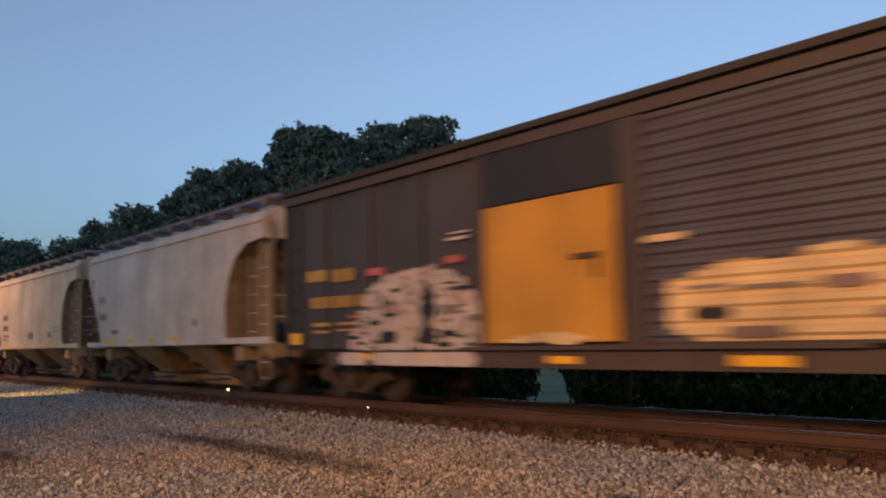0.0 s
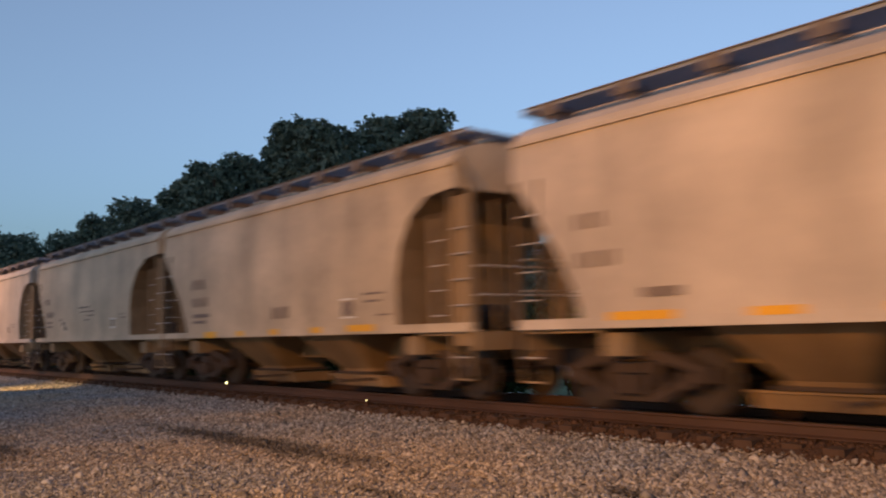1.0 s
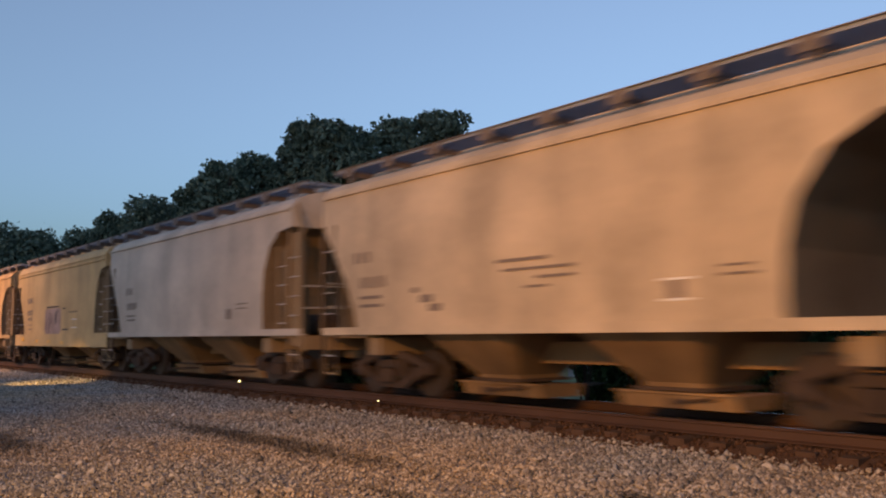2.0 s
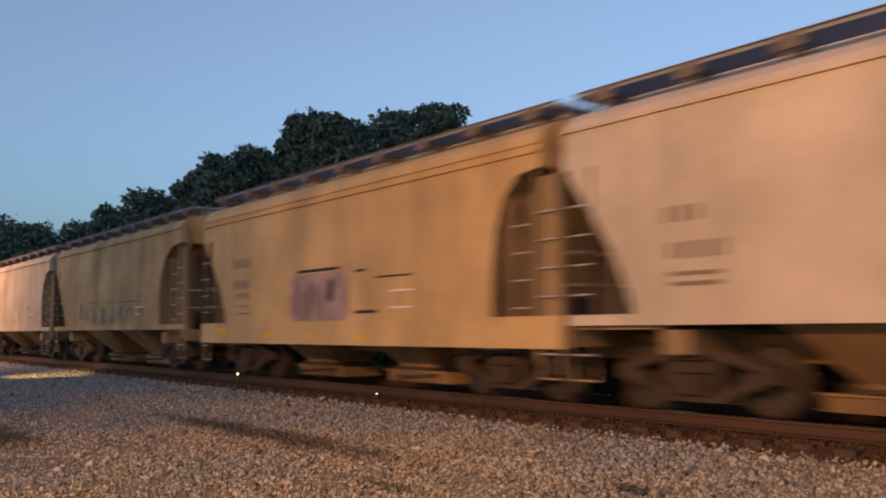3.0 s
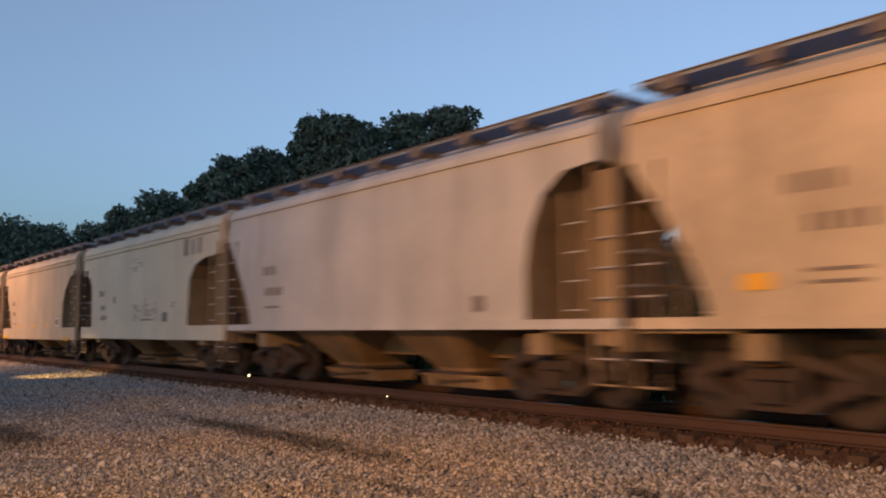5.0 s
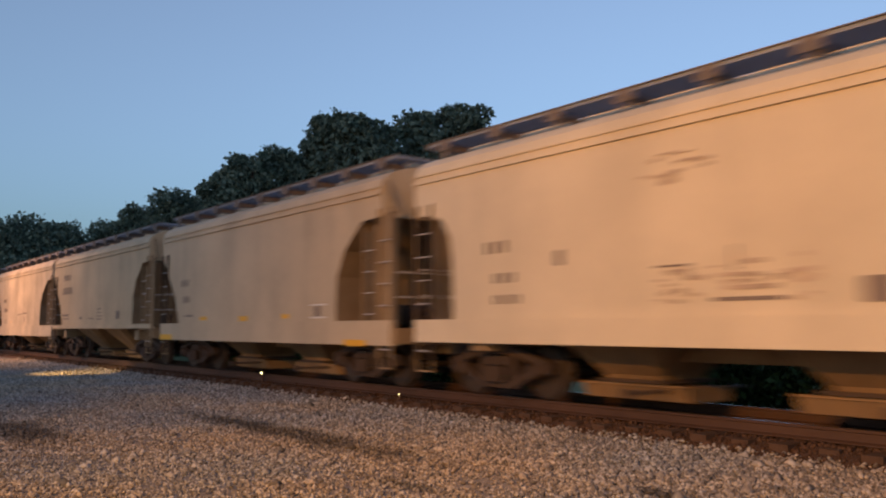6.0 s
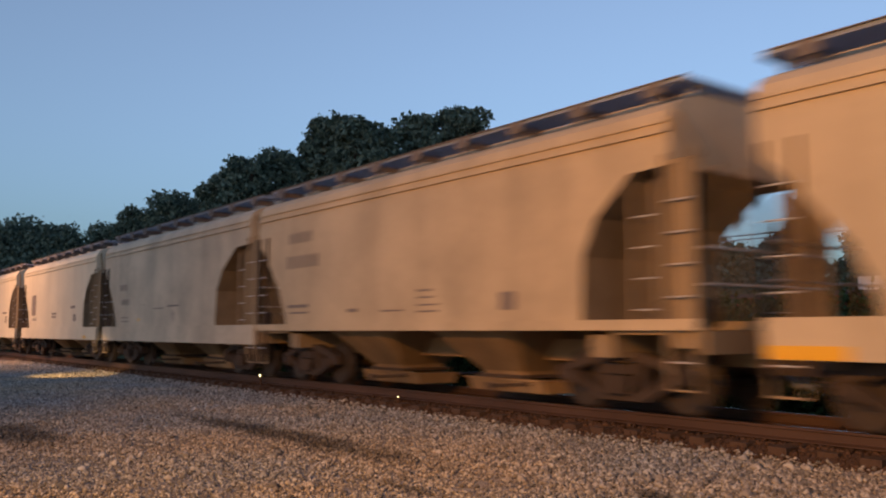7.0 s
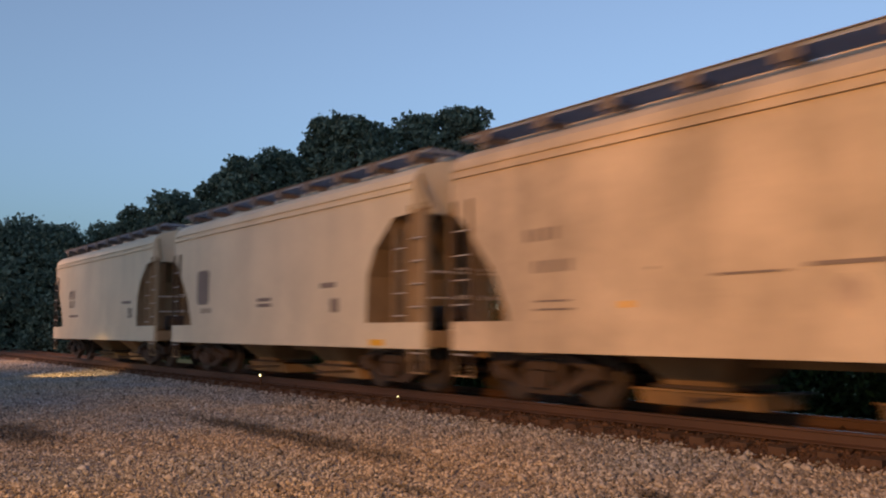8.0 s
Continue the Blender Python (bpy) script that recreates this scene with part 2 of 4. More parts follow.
def repaint(ob, mat):
    ob.material_slots[0].link = "OBJECT"
    ob.material_slots[0].material = mat


# ---------------------------------------------------------------- ground
TRACK_Y, CAR_Z, RAIL_TOP = 10.2, 0.20, 0.375


def build_ground():
    s = Shape()
    xs = [-600, -120, -60, -30, 0, 30, 120, 600]
    ys = [(-300, -0.02), (3, -0.02), (8.3, 0.0), (8.9, 0.05), (11.6, 0.0), (12.6, -0.30), (14, -0.35), (30, -0.1), (300, 0.0), (900, 0.0)]
    rings = [[(x, y, z) for x in xs] for y, z in ys]
    s.loft(rings, close=False, caps=False)
    ob = part("ground", s, GRAVEL)
    tagged(ob, "pale crushed gravel yard beside the railway track", "ground", kind="structure")
    bed = Shape().loft([[(x, 8.78, 0.03), (x, 8.98, 0.11), (x, 9.2, 0.17), (x, 11.2, 0.17), (x, 12.4, -0.22)] for x in (-400, 400)], close=False, caps=False)
    tagged(part("track_bed", bed, BED), "rust-brown stained ballast bed under the rails", "track bed", kind="structure")
    s = Shape()
    s.loft([[(x, y, z + 0.03) for x in xs] for y, z in [(13.4, -0.32), (14, -0.35), (30, -0.1), (300, 0.0), (880, 0.0)]], close=False, caps=False)
    tagged(part("lawn", s, LAWN), "dim green mown lawn behind the railway", "lawn", kind="structure")


def stone_mesh(name, count, area, size, mat, label):
    rng = np.random.default_rng(count)
    base = np.array([(1, 0, 0), (-1, 0, 0), (0, 1, 0), (0, -1, 0), (0, 0, 1), (0, 0, -1)], float)
    tri = np.array([(0, 2, 4), (2, 1, 4), (1, 3, 4), (3, 0, 4), (2, 0, 5), (1, 2, 5), (3, 1, 5), (0, 3, 5)])
    x0, x1, y0, y1 = area
    u = rng.random(count)
    px = x1 - (x1 - x0) * u ** 1.6
    low = np.maximum(y0, -0.15 * px - 0.1)
    py = low + (y1 - low) * rng.random(count)
    sc = size * (0.5 + rng.random((count, 1)) ** 2 * 1.1)
    sc[rng.random(count) < 0.012] *= 2.0
    thin = np.sin(px * 1.9 + 2.0 * np.sin(py * 1.3)) * np.sin(py * 2.3 + 1.5 * np.sin(px * 0.7))
    sc[(thin > 0.35) & (rng.random(count) < 0.6)] *= 0.55
    sc *= np.interp(py, (5.5, 7.6), (0.74, 1.0))[:, None]
    ang = rng.random((count, 3)) * 6.28
    v = base[None] * (sc * (0.7 + 0.6 * rng.random((count, 3))))[:, None, :] * np.array((1, 1, 0.75))
    v = v + rng.normal(0, 0.18, v.shape) * sc[:, None]
    c, s_ = np.cos(ang[:, 0])[:, None], np.sin(ang[:, 0])[:, None]
    v = np.stack((v[..., 0] * c - v[..., 1] * s_, v[..., 0] * s_ + v[..., 1] * c, v[..., 2]), -1)
    level = np.interp(py, (8.3, 8.78, 8.98, 9.2), (0.0, 0.04, 0.11, 0.17))
    v = v + np.stack((px, py, level + sc[:, 0] * 0.25), -1)[:, None]
    f = tri[None] + (np.arange(count) * 6)[:, None, None]
    me = bpy.data.meshes.new(name)
    me.vertices.add(count * 6)
    me.vertices.foreach_set("co", v.reshape(-1).astype(np.float32))
    me.loops.add(count * 24)
    me.loops.foreach_set("vertex_index", f.reshape(-1).astype(np.int32))
    me.polygons.add(count * 8)
    me.polygons.foreach_set("loop_start", (np.arange(count * 8) * 3).astype(np.int32))
    me.update(calc_edges=True)
    me.materials.append(mat)
    return tagged(new(name, me), label, "gravel", kind="stuff")


def build_track():
    track = tagged(new("railway_track"), "rusty steel rails on dark wooden ties in ballast", "railway track", kind="structure")
    track.location = (0, TRACK_Y, RAIL_TOP)
    prof = [(-0.07, -0.17), (0.07, -0.17), (0.07, -0.155), (0.012, -0.135), (0.012, -0.045), (0.036, -0.035), (0.036, -0.004), (-0.036, -0.004), (-0.036, -0.035), (-0.012, -0.045), (-0.012, -0.135), (-0.07, -0.155)]
    for side in (-0.75, 0.75):
        s = Shape().loft([[(x, side + y, z) for y, z in prof] for x in (-400, 400)])
        rail = part("rail", s, RAIL, track, "rusty brown steel rail")
        part("rail_head", Shape().loft([[(x, side + y, z) for y, z in ((-0.034, -0.005), (0.034, -0.005), (0.03, 0.0), (-0.03, 0.0))] for x in (-400, 400)]), RAILTOP, rail, "polished running surface")
    tie = Shape().box(0, 0, -0.275, 0.23, 2.44, 0.16).mesh("tie")
    for i in range(130):
        part("tie", tie, TIE, track, at=pose(-64 + i * 0.54, random.uniform(-0.06, 0.06), random.uniform(-0.012, 0.012), 0, 0, random.uniform(-1.2, 1.2)))


# ---------------------------------------------------------------- rolling stock
def wheel_mesh():
    return Shape().lathe((0, 0, 0), (0, 1, 0), [(-0.07, 0.20), (-0.065, 0.40), (-0.05, 0.42), (0.03, 0.425), (0.04, 0.45), (0.065, 0.45), (0.07, 0.38), (0.03, 0.30), (0.05, 0.12), (0.05, 0.02)], 28).mesh("wheel")


SHARED = {}


def add_truck(car, x):
    truck = part("truck", Shape().box(0, 0, 0.52, 0.36, 2.1, 0.30).box(0, 0, 0.72, 0.5, 0.5, 0.14), UNDER, car, "dirty cast steel bogie", at=pose(x, 0, RAIL_TOP - CAR_Z))
    if not SHARED:
        SHARED["wheel"] = wheel_mesh()
        s = Shape()
        members = ([(-1.18, 0.42), (-1.18, 0.60), (-0.95, 0.66), (-0.40, 0.82), (0.40, 0.82), (0.95, 0.66), (1.18, 0.60), (1.18, 0.42), (0.98, 0.42), (0.92, 0.54), (0.36, 0.70), (-0.36, 0.70), (-0.92, 0.54), (-0.98, 0.42)],
                   [(-0.90, 0.42), (-0.78, 0.52), (-0.40, 0.28), (0.40, 0.28), (0.78, 0.52), (0.90, 0.42), (0.45, 0.17), (-0.45, 0.17)],
                   [(-0.40, 0.26), (-0.40, 0.74), (-0.28, 0.74), (-0.28, 0.26)], [(0.28, 0.26), (0.28, 0.74), (0.40, 0.74), (0.40, 0.26)])
        for i, outline in enumerate(members):
            s.loft([[(a, y, b) for a, b in outline] for y in (-0.09 + 0.004 * i, 0.09 - 0.004 * i)])
        s.box(0, 0, 0.60, 0.5, 0.24, 0.14)
        SHARED["frame"] = s.mesh("side_frame")
        s = Shape()
        for k in (-0.16, 0.0, 0.16):
            s.lathe((k, 0, 0.27), (0, 0, 1), [(0, 0.07), (0.24, 0.07)], 10)
        SHARED["spring"] = s.mesh("spring")
        SHARED["axle"] = Shape().rod((0, -1.02, 0.43), (0, 1.02, 0.43), 0.075, 10).mesh("axle")
        SHARED["cap"] = Shape().lathe((0, 0, 0.45), (0, 1, 0), [(-0.08, 0.03), (-0.08, 0.10), (0.05, 0.14)], 12).mesh("bearing_cap")
    for side in (-1, 1):
        part("side_frame", SHARED["frame"], UNDER, truck, at=pose(0, side * 1.0, 0))
        part("spring_nest", SHARED["spring"], UNDER, truck, at=pose(0, side * 1.16, 0))
        for k in (-0.88, 0.88):
            part("wheel", SHARED["wheel"], WHEEL, truck, "worn steel wheel", at=pose(k, side * 0.75, 0.43, 0, 0, 0 if side < 0 else 180))
            part("bearing_cap", SHARED["cap"], UNDER, truck, at=pose(k, side * 1.10, 0, 0, 0, 0 if side < 0 else 180))
    for k in (-0.88, 0.88):
        part("axle", SHARED["axle"], WHEEL, truck, at=pose(k, 0, 0))
    return truck


def add_coupler(car, x, way):
    s = Shape().box(x - way * 0.30, 0, 0.86, 0.75, 0.14, 0.16).box(x + way * 0.14, 0.05, 0.86, 0.30, 0.26, 0.28)
    part("coupler", s, UNDER, car, "rusty knuckle coupler")


def ladder(car, x, y, z0, z1, width=0.42, mat=None, rung=None):
    s = Shape()
    ends = ((x - width / 2, y), (x + width / 2, y))
    for a, b in ends:
        s.box(a, b, (z0 + z1) / 2, 0.04, 0.04, z1 - z0)
    lad = part("ladder", s, mat or DUSTY, car, "steel side ladder")
    n = int((z1 - z0) / 0.40)
    for i in range(n):
        z = z0 + 0.15 + i * 0.40
        part("rung", Shape().rod((*ends[0], z), (*ends[1], z), 0.013, 6), rung or BRIGHT, lad, "steel rung")


HALF, NOSE, TIP = 6.15, 5.70, 6.13
MID, SPAN = (NOSE - HALF) / 2, NOSE + HALF
# floor line of the tank, distance from the middle and height: front end, rear end
FLOOR = {
    "arch": ([(4.25, 1.35), (4.29, 2.2), (4.42, 2.7), (4.75, 3.2), (5.3, 3.50), (6.1, 3.56)], [(4.95, 1.35), (5.02, 1.7), (5.25, 2.25), (5.6, 2.78), (5.95, 3.25), (6.1, 3.42)]),
    "angled": ([(4.15, 1.35), (4.19, 2.3), (4.5, 2.8), (5.25, 3.30), (5.3, 3.33), (6.1, 3.36)], [(4.75, 1.35), (4.80, 1.6), (5.1, 2.2), (5.6, 2.78), (5.9, 3.12), (6.1, 3.25)]),
    "panel": ([(3.60, 1.35), (3.63, 1.9), (3.76, 2.65), (4.14, 3.0), (4.86, 3.15), (6.1, 3.20)], [(5.04, 1.35), (5.07, 2.4), (5.14, 2.8), (5.36, 3.1), (5.7, 3.2), (6.1, 3.22)]),
}
FLOOR["arch_deep"] = FLOOR["arch"]
FLOOR["angled_shallow"] = FLOOR["angled"]


def finer(line):
    out = []
    for (x0, z0), (x1, z1) in zip(line, line[1:]):
        out += [(x0 + (x1 - x0) * k / 3, z0 + (z1 - z0) * k / 3) for k in range(3)]
    return out + [line[-1]]


def tub_rings(style, bulge, edges):
    """Cross sections of the tank from end to end: the floor climbs towards both ends."""
    front, rear = ([(edge + (end - edge) * (x - line[0][0]) / (6.1 - line[0][0]), z) for x, z in line] for line, edge, end in zip(FLOOR[style], edges, (NOSE, HALF)))
    full = [(-x, z) for x, z in reversed(finer(rear))] + finer(front)
    rings = []
    for x, zb in full:
        half = []
        for t in (0, 0.25, 0.5, 0.75, 1.0):
            z = zb + (3.74 - zb) * t
            half.append((1.50 + bulge * math.sin(math.pi * max(0, (z - 1.3) / 2.5)), z))
        half += [(1.50, 3.95), (1.46, 4.07), (1.34, 4.18), (1.12, 4.27), (0.85, 4.34), (0.5, 4.38)]
        rings.append([(x, -w, z) for w, z in half] + [(x, w, z) for w, z in reversed(half)])
    return rings


def add_tank(car, style, paint, edges):
    """The tank: edges are the distances from the middle at which its front and rear slopes meet the sill."""
    bulge = 0.05 if style == "arch" else 0.0
    rings = tub_rings(style, bulge, edges)
    shell = Shape().loft(rings, close=False, caps=False)
    for r in (rings[0], rings[-1]):
        shell.add(r, [tuple(range(len(r)))])
    body = part("body", shell, paint, car, "weathered painted steel tank")
    part("slope_sheet", Shape().loft([[r[0], r[-1]] for r in rings], close=False, caps=False), GRIME_SHADE, body, "sloping floor sheet, brown grime with recess shade in its colour")


def build_hopper(style, paint):
    """A covered hopper car; its base is the rail's top under its middle."""
    car = new("covered_hopper_car")
    bulge = 0.05 if style == "arch" else 0.0
    low = 1.29 if style in ("arch", "angled_shallow") else 1.05 if style == "panel" else 0.97
    seam = 3.95 if style == "arch" else 3.80
    for side in (-1, 1):
        part("side_sill", Shape().box(0, side * 1.51, (low + 1.43) / 2, 2 * TIP - 0.1, 0.09, 1.43 - low).box(0, side * 1.45, low + 0.02, 2 * TIP - 0.1, 0.2, 0.03), paint, car, "painted side sill")
        part("roof_rail", Shape().box(MID, side * 1.515, seam, SPAN - 0.04, 0.06, 0.05), paint, car, "projecting roof seam")
        if style != "arch":
            part("roof_moulding", Shape().box(MID, side * 1.51, 3.92, SPAN - 0.04, 0.04, 0.03), paint, car)
        grate = Shape()
        for k in range(9):
            grate.box(MID, side * (0.62 + 0.07 * k), 4.525, SPAN + 0.1, 0.012, 0.05)
        for k in range(35):
            grate.box(-HALF + 0.05 + k * (SPAN - 0.1) / 34, side * 0.90, 4.515, 0.03, 0.57, 0.028)
        board = part("running_board", grate, DARK_STEEL, car, "steel grating roof walkway")
        br = Shape()
        # strip added as the line of light along the walkway's outer edge
        part("toe_edge", Shape().box(MID, side * 1.205, 4.556, SPAN + 0.1, 0.035, 0.014), BRACKET, board, "thin walkway edge strip for the lit edge line")
        br.box(0, side * 1.222, 4.455, 0.30, 0.012, 0.17).box(0, side * 1.17, 4.34, 0.10, 0.03, 0.14).box(0, side * 0.90, 4.43, 0.04, 0.5, 0.12)
        brm = br.mesh("bracket")
        for i in range(9):
            part("bracket", brm, BRACKET, board, at=pose(-5.65 + i * 1.36, 0, 0))
    for x in (-HALF + 0.05, NOSE - 0.05):
        part("end_walkway", Shape().box(x, 0, 4.50, 0.04, 2.3, 0.04).box(x - 0.12, 0, 4.50, 0.04, 2.3, 0.04).box(x + 0.12, 0, 4.50, 0.04, 2.3, 0.04).box(x, 0.9, 4.42, 0.05, 0.05, 0.14).box(x, -0.9, 4.42, 0.05, 0.05, 0.14), DARK_STEEL, car)
    for i in range(4):
        part("hatch", Shape().box(-4.6 + i * 2.9, 0, 4.46, 2.8, 0.9, 0.18).box(-4.6 + i * 2.9, 0, 4.58, 2.7, 0.7, 0.06), paint, car, "long roof hatch cover")
    part("centre_sill", Shape().box(0, 0, 0.98, 2 * HALF, 0.34, 0.34), CHUTE, car, "dusty centre sill")
    # funnels that narrow both ways down to a throat, with the outlet gate hung under it
    for x in (-2.15, 1.35):
        s = Shape()
        rings = []
        for z, w, d in ((1.36, 1.16, 1.40), (1.10, 0.94, 1.12), (0.62, 0.54, 0.56), (0.55, 0.52, 0.53)):
            c = w * 0.16
            rings.append([(x - w + c, -d, z), (x + w - c, -d, z), (x + w, -d + c, z), (x + w, d - c, z), (x + w - c, d, z), (x - w + c, d, z), (x - w, d - c, z), (x - w, -d + c, z)])
        s.loft(list(reversed(rings)))
        chute = part("discharge_chute", s, CHUTE, car, "dusty funnel-shaped discharge chute")
        part("chute_flange", Shape().box(x, 0, 0.535, 1.22, 1.16, 0.05), UNDER, chute, "dark bolted flange")
        gate = Shape().loft([[(x - 0.95, y, z) for y, z in ((-0.42, 0.27), (0.42, 0.27), (0.50, 0.47), (-0.50, 0.47))], [(x + 0.95, y, z) for y, z in ((-0.42, 0.27), (0.42, 0.27), (0.50, 0.47), (-0.50, 0.47))]])
        gate.box(x, -0.50, 0.48, 1.95, 0.06, 0.035)
        part("outlet_gate", gate, CHUTE, chute, "dusty sliding outlet gate")
        part("gate_shaft", Shape().rod((x + 0.62, -1.30, 0.42), (x + 0.62, 1.30, 0.42), 0.03).box(x + 0.62, -1.30, 0.42, 0.12, 0.05, 0.12), UNDER, chute)
    for k in (-1, 1):
        add_truck(car, k * 4.45)
        add_coupler(car, k * (TIP + 0.06), k)
        part("end_platform", Shape().box(k * (TIP - 0.75), 0, 1.26, 1.5, 2.9, 0.05), DUSTY, car)
        part("end_sill", Shape().box(k * (TIP - 0.03), 0, 1.14, 0.08, 2.95, 0.28), DUSTY, car)
        part("body_bolster", Shape().box(k * 4.45, 0, 1.08, 0.4, 2.86, 0.30), DUSTY, car)
        for side in (-1, 1):
            if k > 0:
                part("ladder_panel", Shape().box(k * (TIP - 0.28), side * 1.44, 2.25, 0.44, 0.03, 2.35), DUSTY, car, "dusty ochre ladder panel")
            for q in (0.30, 0.62, 0.95, 1.25):
                if q < 0.9 or k > 0:
                    part("slope_post", Shape().box(k * (HALF - q), side * 1.25, 2.30, 0.06, 0.07, 2.1 - q * 0.3), GRIME_SHADE, car)
            if k > 0:
                ladder(car, k * (TIP - 0.28), side * 1.53, 0.75, 3.5)
                ladder(car, k * (TIP - 0.85), side * 1.50, 1.4, 3.2, 0.38)
            else:
                ladder(car, k * (TIP - 0.28), side * 1.53, 0.75, 3.4, 0.42, UNDER)
            part("stirrup_step", Shape().box(k * (TIP - 0.48), side * 1.50, 0.80, 0.025, 0.02, 0.5).box(k * (TIP - 0.08), side * 1.50, 0.80, 0.025, 0.02, 0.5).box(k * (TIP - 0.28), side * 1.50, 0.56, 0.42, 0.05, 0.025), DUSTY, car)
            part("roof_brace", Shape().rod((k * (TIP - 0.05), side * 1.40, 3.4), ((NOSE if k > 0 else -HALF) - k * 0.05, side * 1.35, 4.1), 0.03, 6), DUSTY, car)
        for y in (-1.0, -0.55, 0.55, 1.0):
            part("end_post", Shape().box(k * (TIP - 0.06), y, 2.3, 0.035, 0.035, 2.1), GRIME_SHADE, car)
        part("end_rail", Shape().rod((k * (TIP - 0.05), -1.42, 2.3), (k * (TIP - 0.05), 1.42, 2.3), 0.02, 6), BRIGHT, car)
        part("end_rail", Shape().rod((k * (TIP - 0.05), -1.42, 1.85), (k * (TIP - 0.05), 1.42, 1.85), 0.02, 6), BRIGHT, car)
        part("brake_hose", Shape().rod((k * TIP, 0.3, 0.9), (k * (TIP + 0.15), 0.3, 0.55), 0.03, 6).rod((k * (TIP + 0.15), 0.3, 0.55), (k * (TIP + 0.3), 0.3, 0.6), 0.03, 6), DARK_STEEL, car)
    part("brake_wheel", Shape().lathe((TIP, 0.35, 2.5), (1, 0, 0), [(0, 0.24), (0.0, 0.29), (0.03, 0.29), (0.03, 0.24)], 18).box(TIP + 0.015, 0.35, 2.5, 0.03, 0.5, 0.04).box(TIP + 0.015, 0.35, 2.5, 0.03, 0.04, 0.5), UNDER, car, "steel hand brake wheel")
    part("air_reservoir", Shape().lathe((HALF - 1.0, -0.9, 1.52), (0, 1, 0), [(0, 0.05), (0.03, 0.22), (0.85, 0.22), (0.9, 0.05)], 16), UNDER, car, "brake air reservoir")
    return car


KINDS = {"y": ("reflector", YELLOW, "yellow reflective tape"), "s": ("stencil", STENCIL, "faded dark stencil bar"), "w": ("data_panel", WHITE, "white data panel line"),
         "p": ("graffiti", GRAF_PINK, "pinkish spray paint"), "k": ("graffiti", GRAF_DARK, "black spray paint"), "l": ("graffiti", GRAF_PALE, "pale pinkish spray paint"),
         "t": ("graffiti", GRAF_TAN, "cream spray paint"), "r": ("graffiti", GRAF_RED, "pinkish red spray paint"), "f": ("graffiti", GRAF_FADED, "faded spray paint"), "q": ("graffiti", GRAF_PLUM, "plum spray paint"), "o": ("stencil", OCHRE, "ochre stencil bar")}


def mark(car, what, x, z, w, h, y):
    """A painted patch with clipped corners on the side towards the yard."""
    name, mat, label = KINDS[what]
    c = min(w, h) * (0.12 if what in "yswo" else 0.15 if w > 1.8 and h > 0.5 else 0.42)
    out = [(-w / 2 + c, -h / 2), (w / 2 - c, -h / 2), (w / 2, -h / 2 + c), (w / 2, h / 2 - c), (w / 2 - c, h / 2), (-w / 2 + c, h / 2), (-w / 2, h / 2 - c), (-w / 2, -h / 2 + c)]
    part(name, Shape().loft([[(x + a, y + d, z + b) for a, b in out] for d in (0.0, 0.006)]), mat, car, label)


def add_marks(car, marks):
    """Reflective tape, stencils and spray paint: (what, x, z, width, height)."""
    for i, (what, x, z, w, h) in enumerate(marks):
        y = -1.56 if z - h / 2 < 1.43 else -1.507 - car["bulge"] * math.sin(math.pi * max(0, (z - 1.3) / 2.5))
        if what == "f" and w > 0.3:
            rng = random.Random(int(w * 1000 + h * 100) + i)
            for j in range(14):
                mark(car, what, x + w * rng.uniform(-0.75, 0.75), z + h * rng.uniform(-0.5, 0.5), rng.uniform(0.12, 0.5) * w, rng.uniform(0.02, 0.07), y - 0.0007 * j)
        elif what == "s" and h > 0.12 and w > 0.4 and h < 0.4:
            n = max(3, int(w / 0.16))
            for j in range(n):
                mark(car, what, x + w * ((j + 0.5) / n - 0.5), z, w / n * 0.5, h, y - 0.0007 * (i % 12))
        else:
            mark(car, what, x, z, w, h, y - 0.0007 * (i % 12))


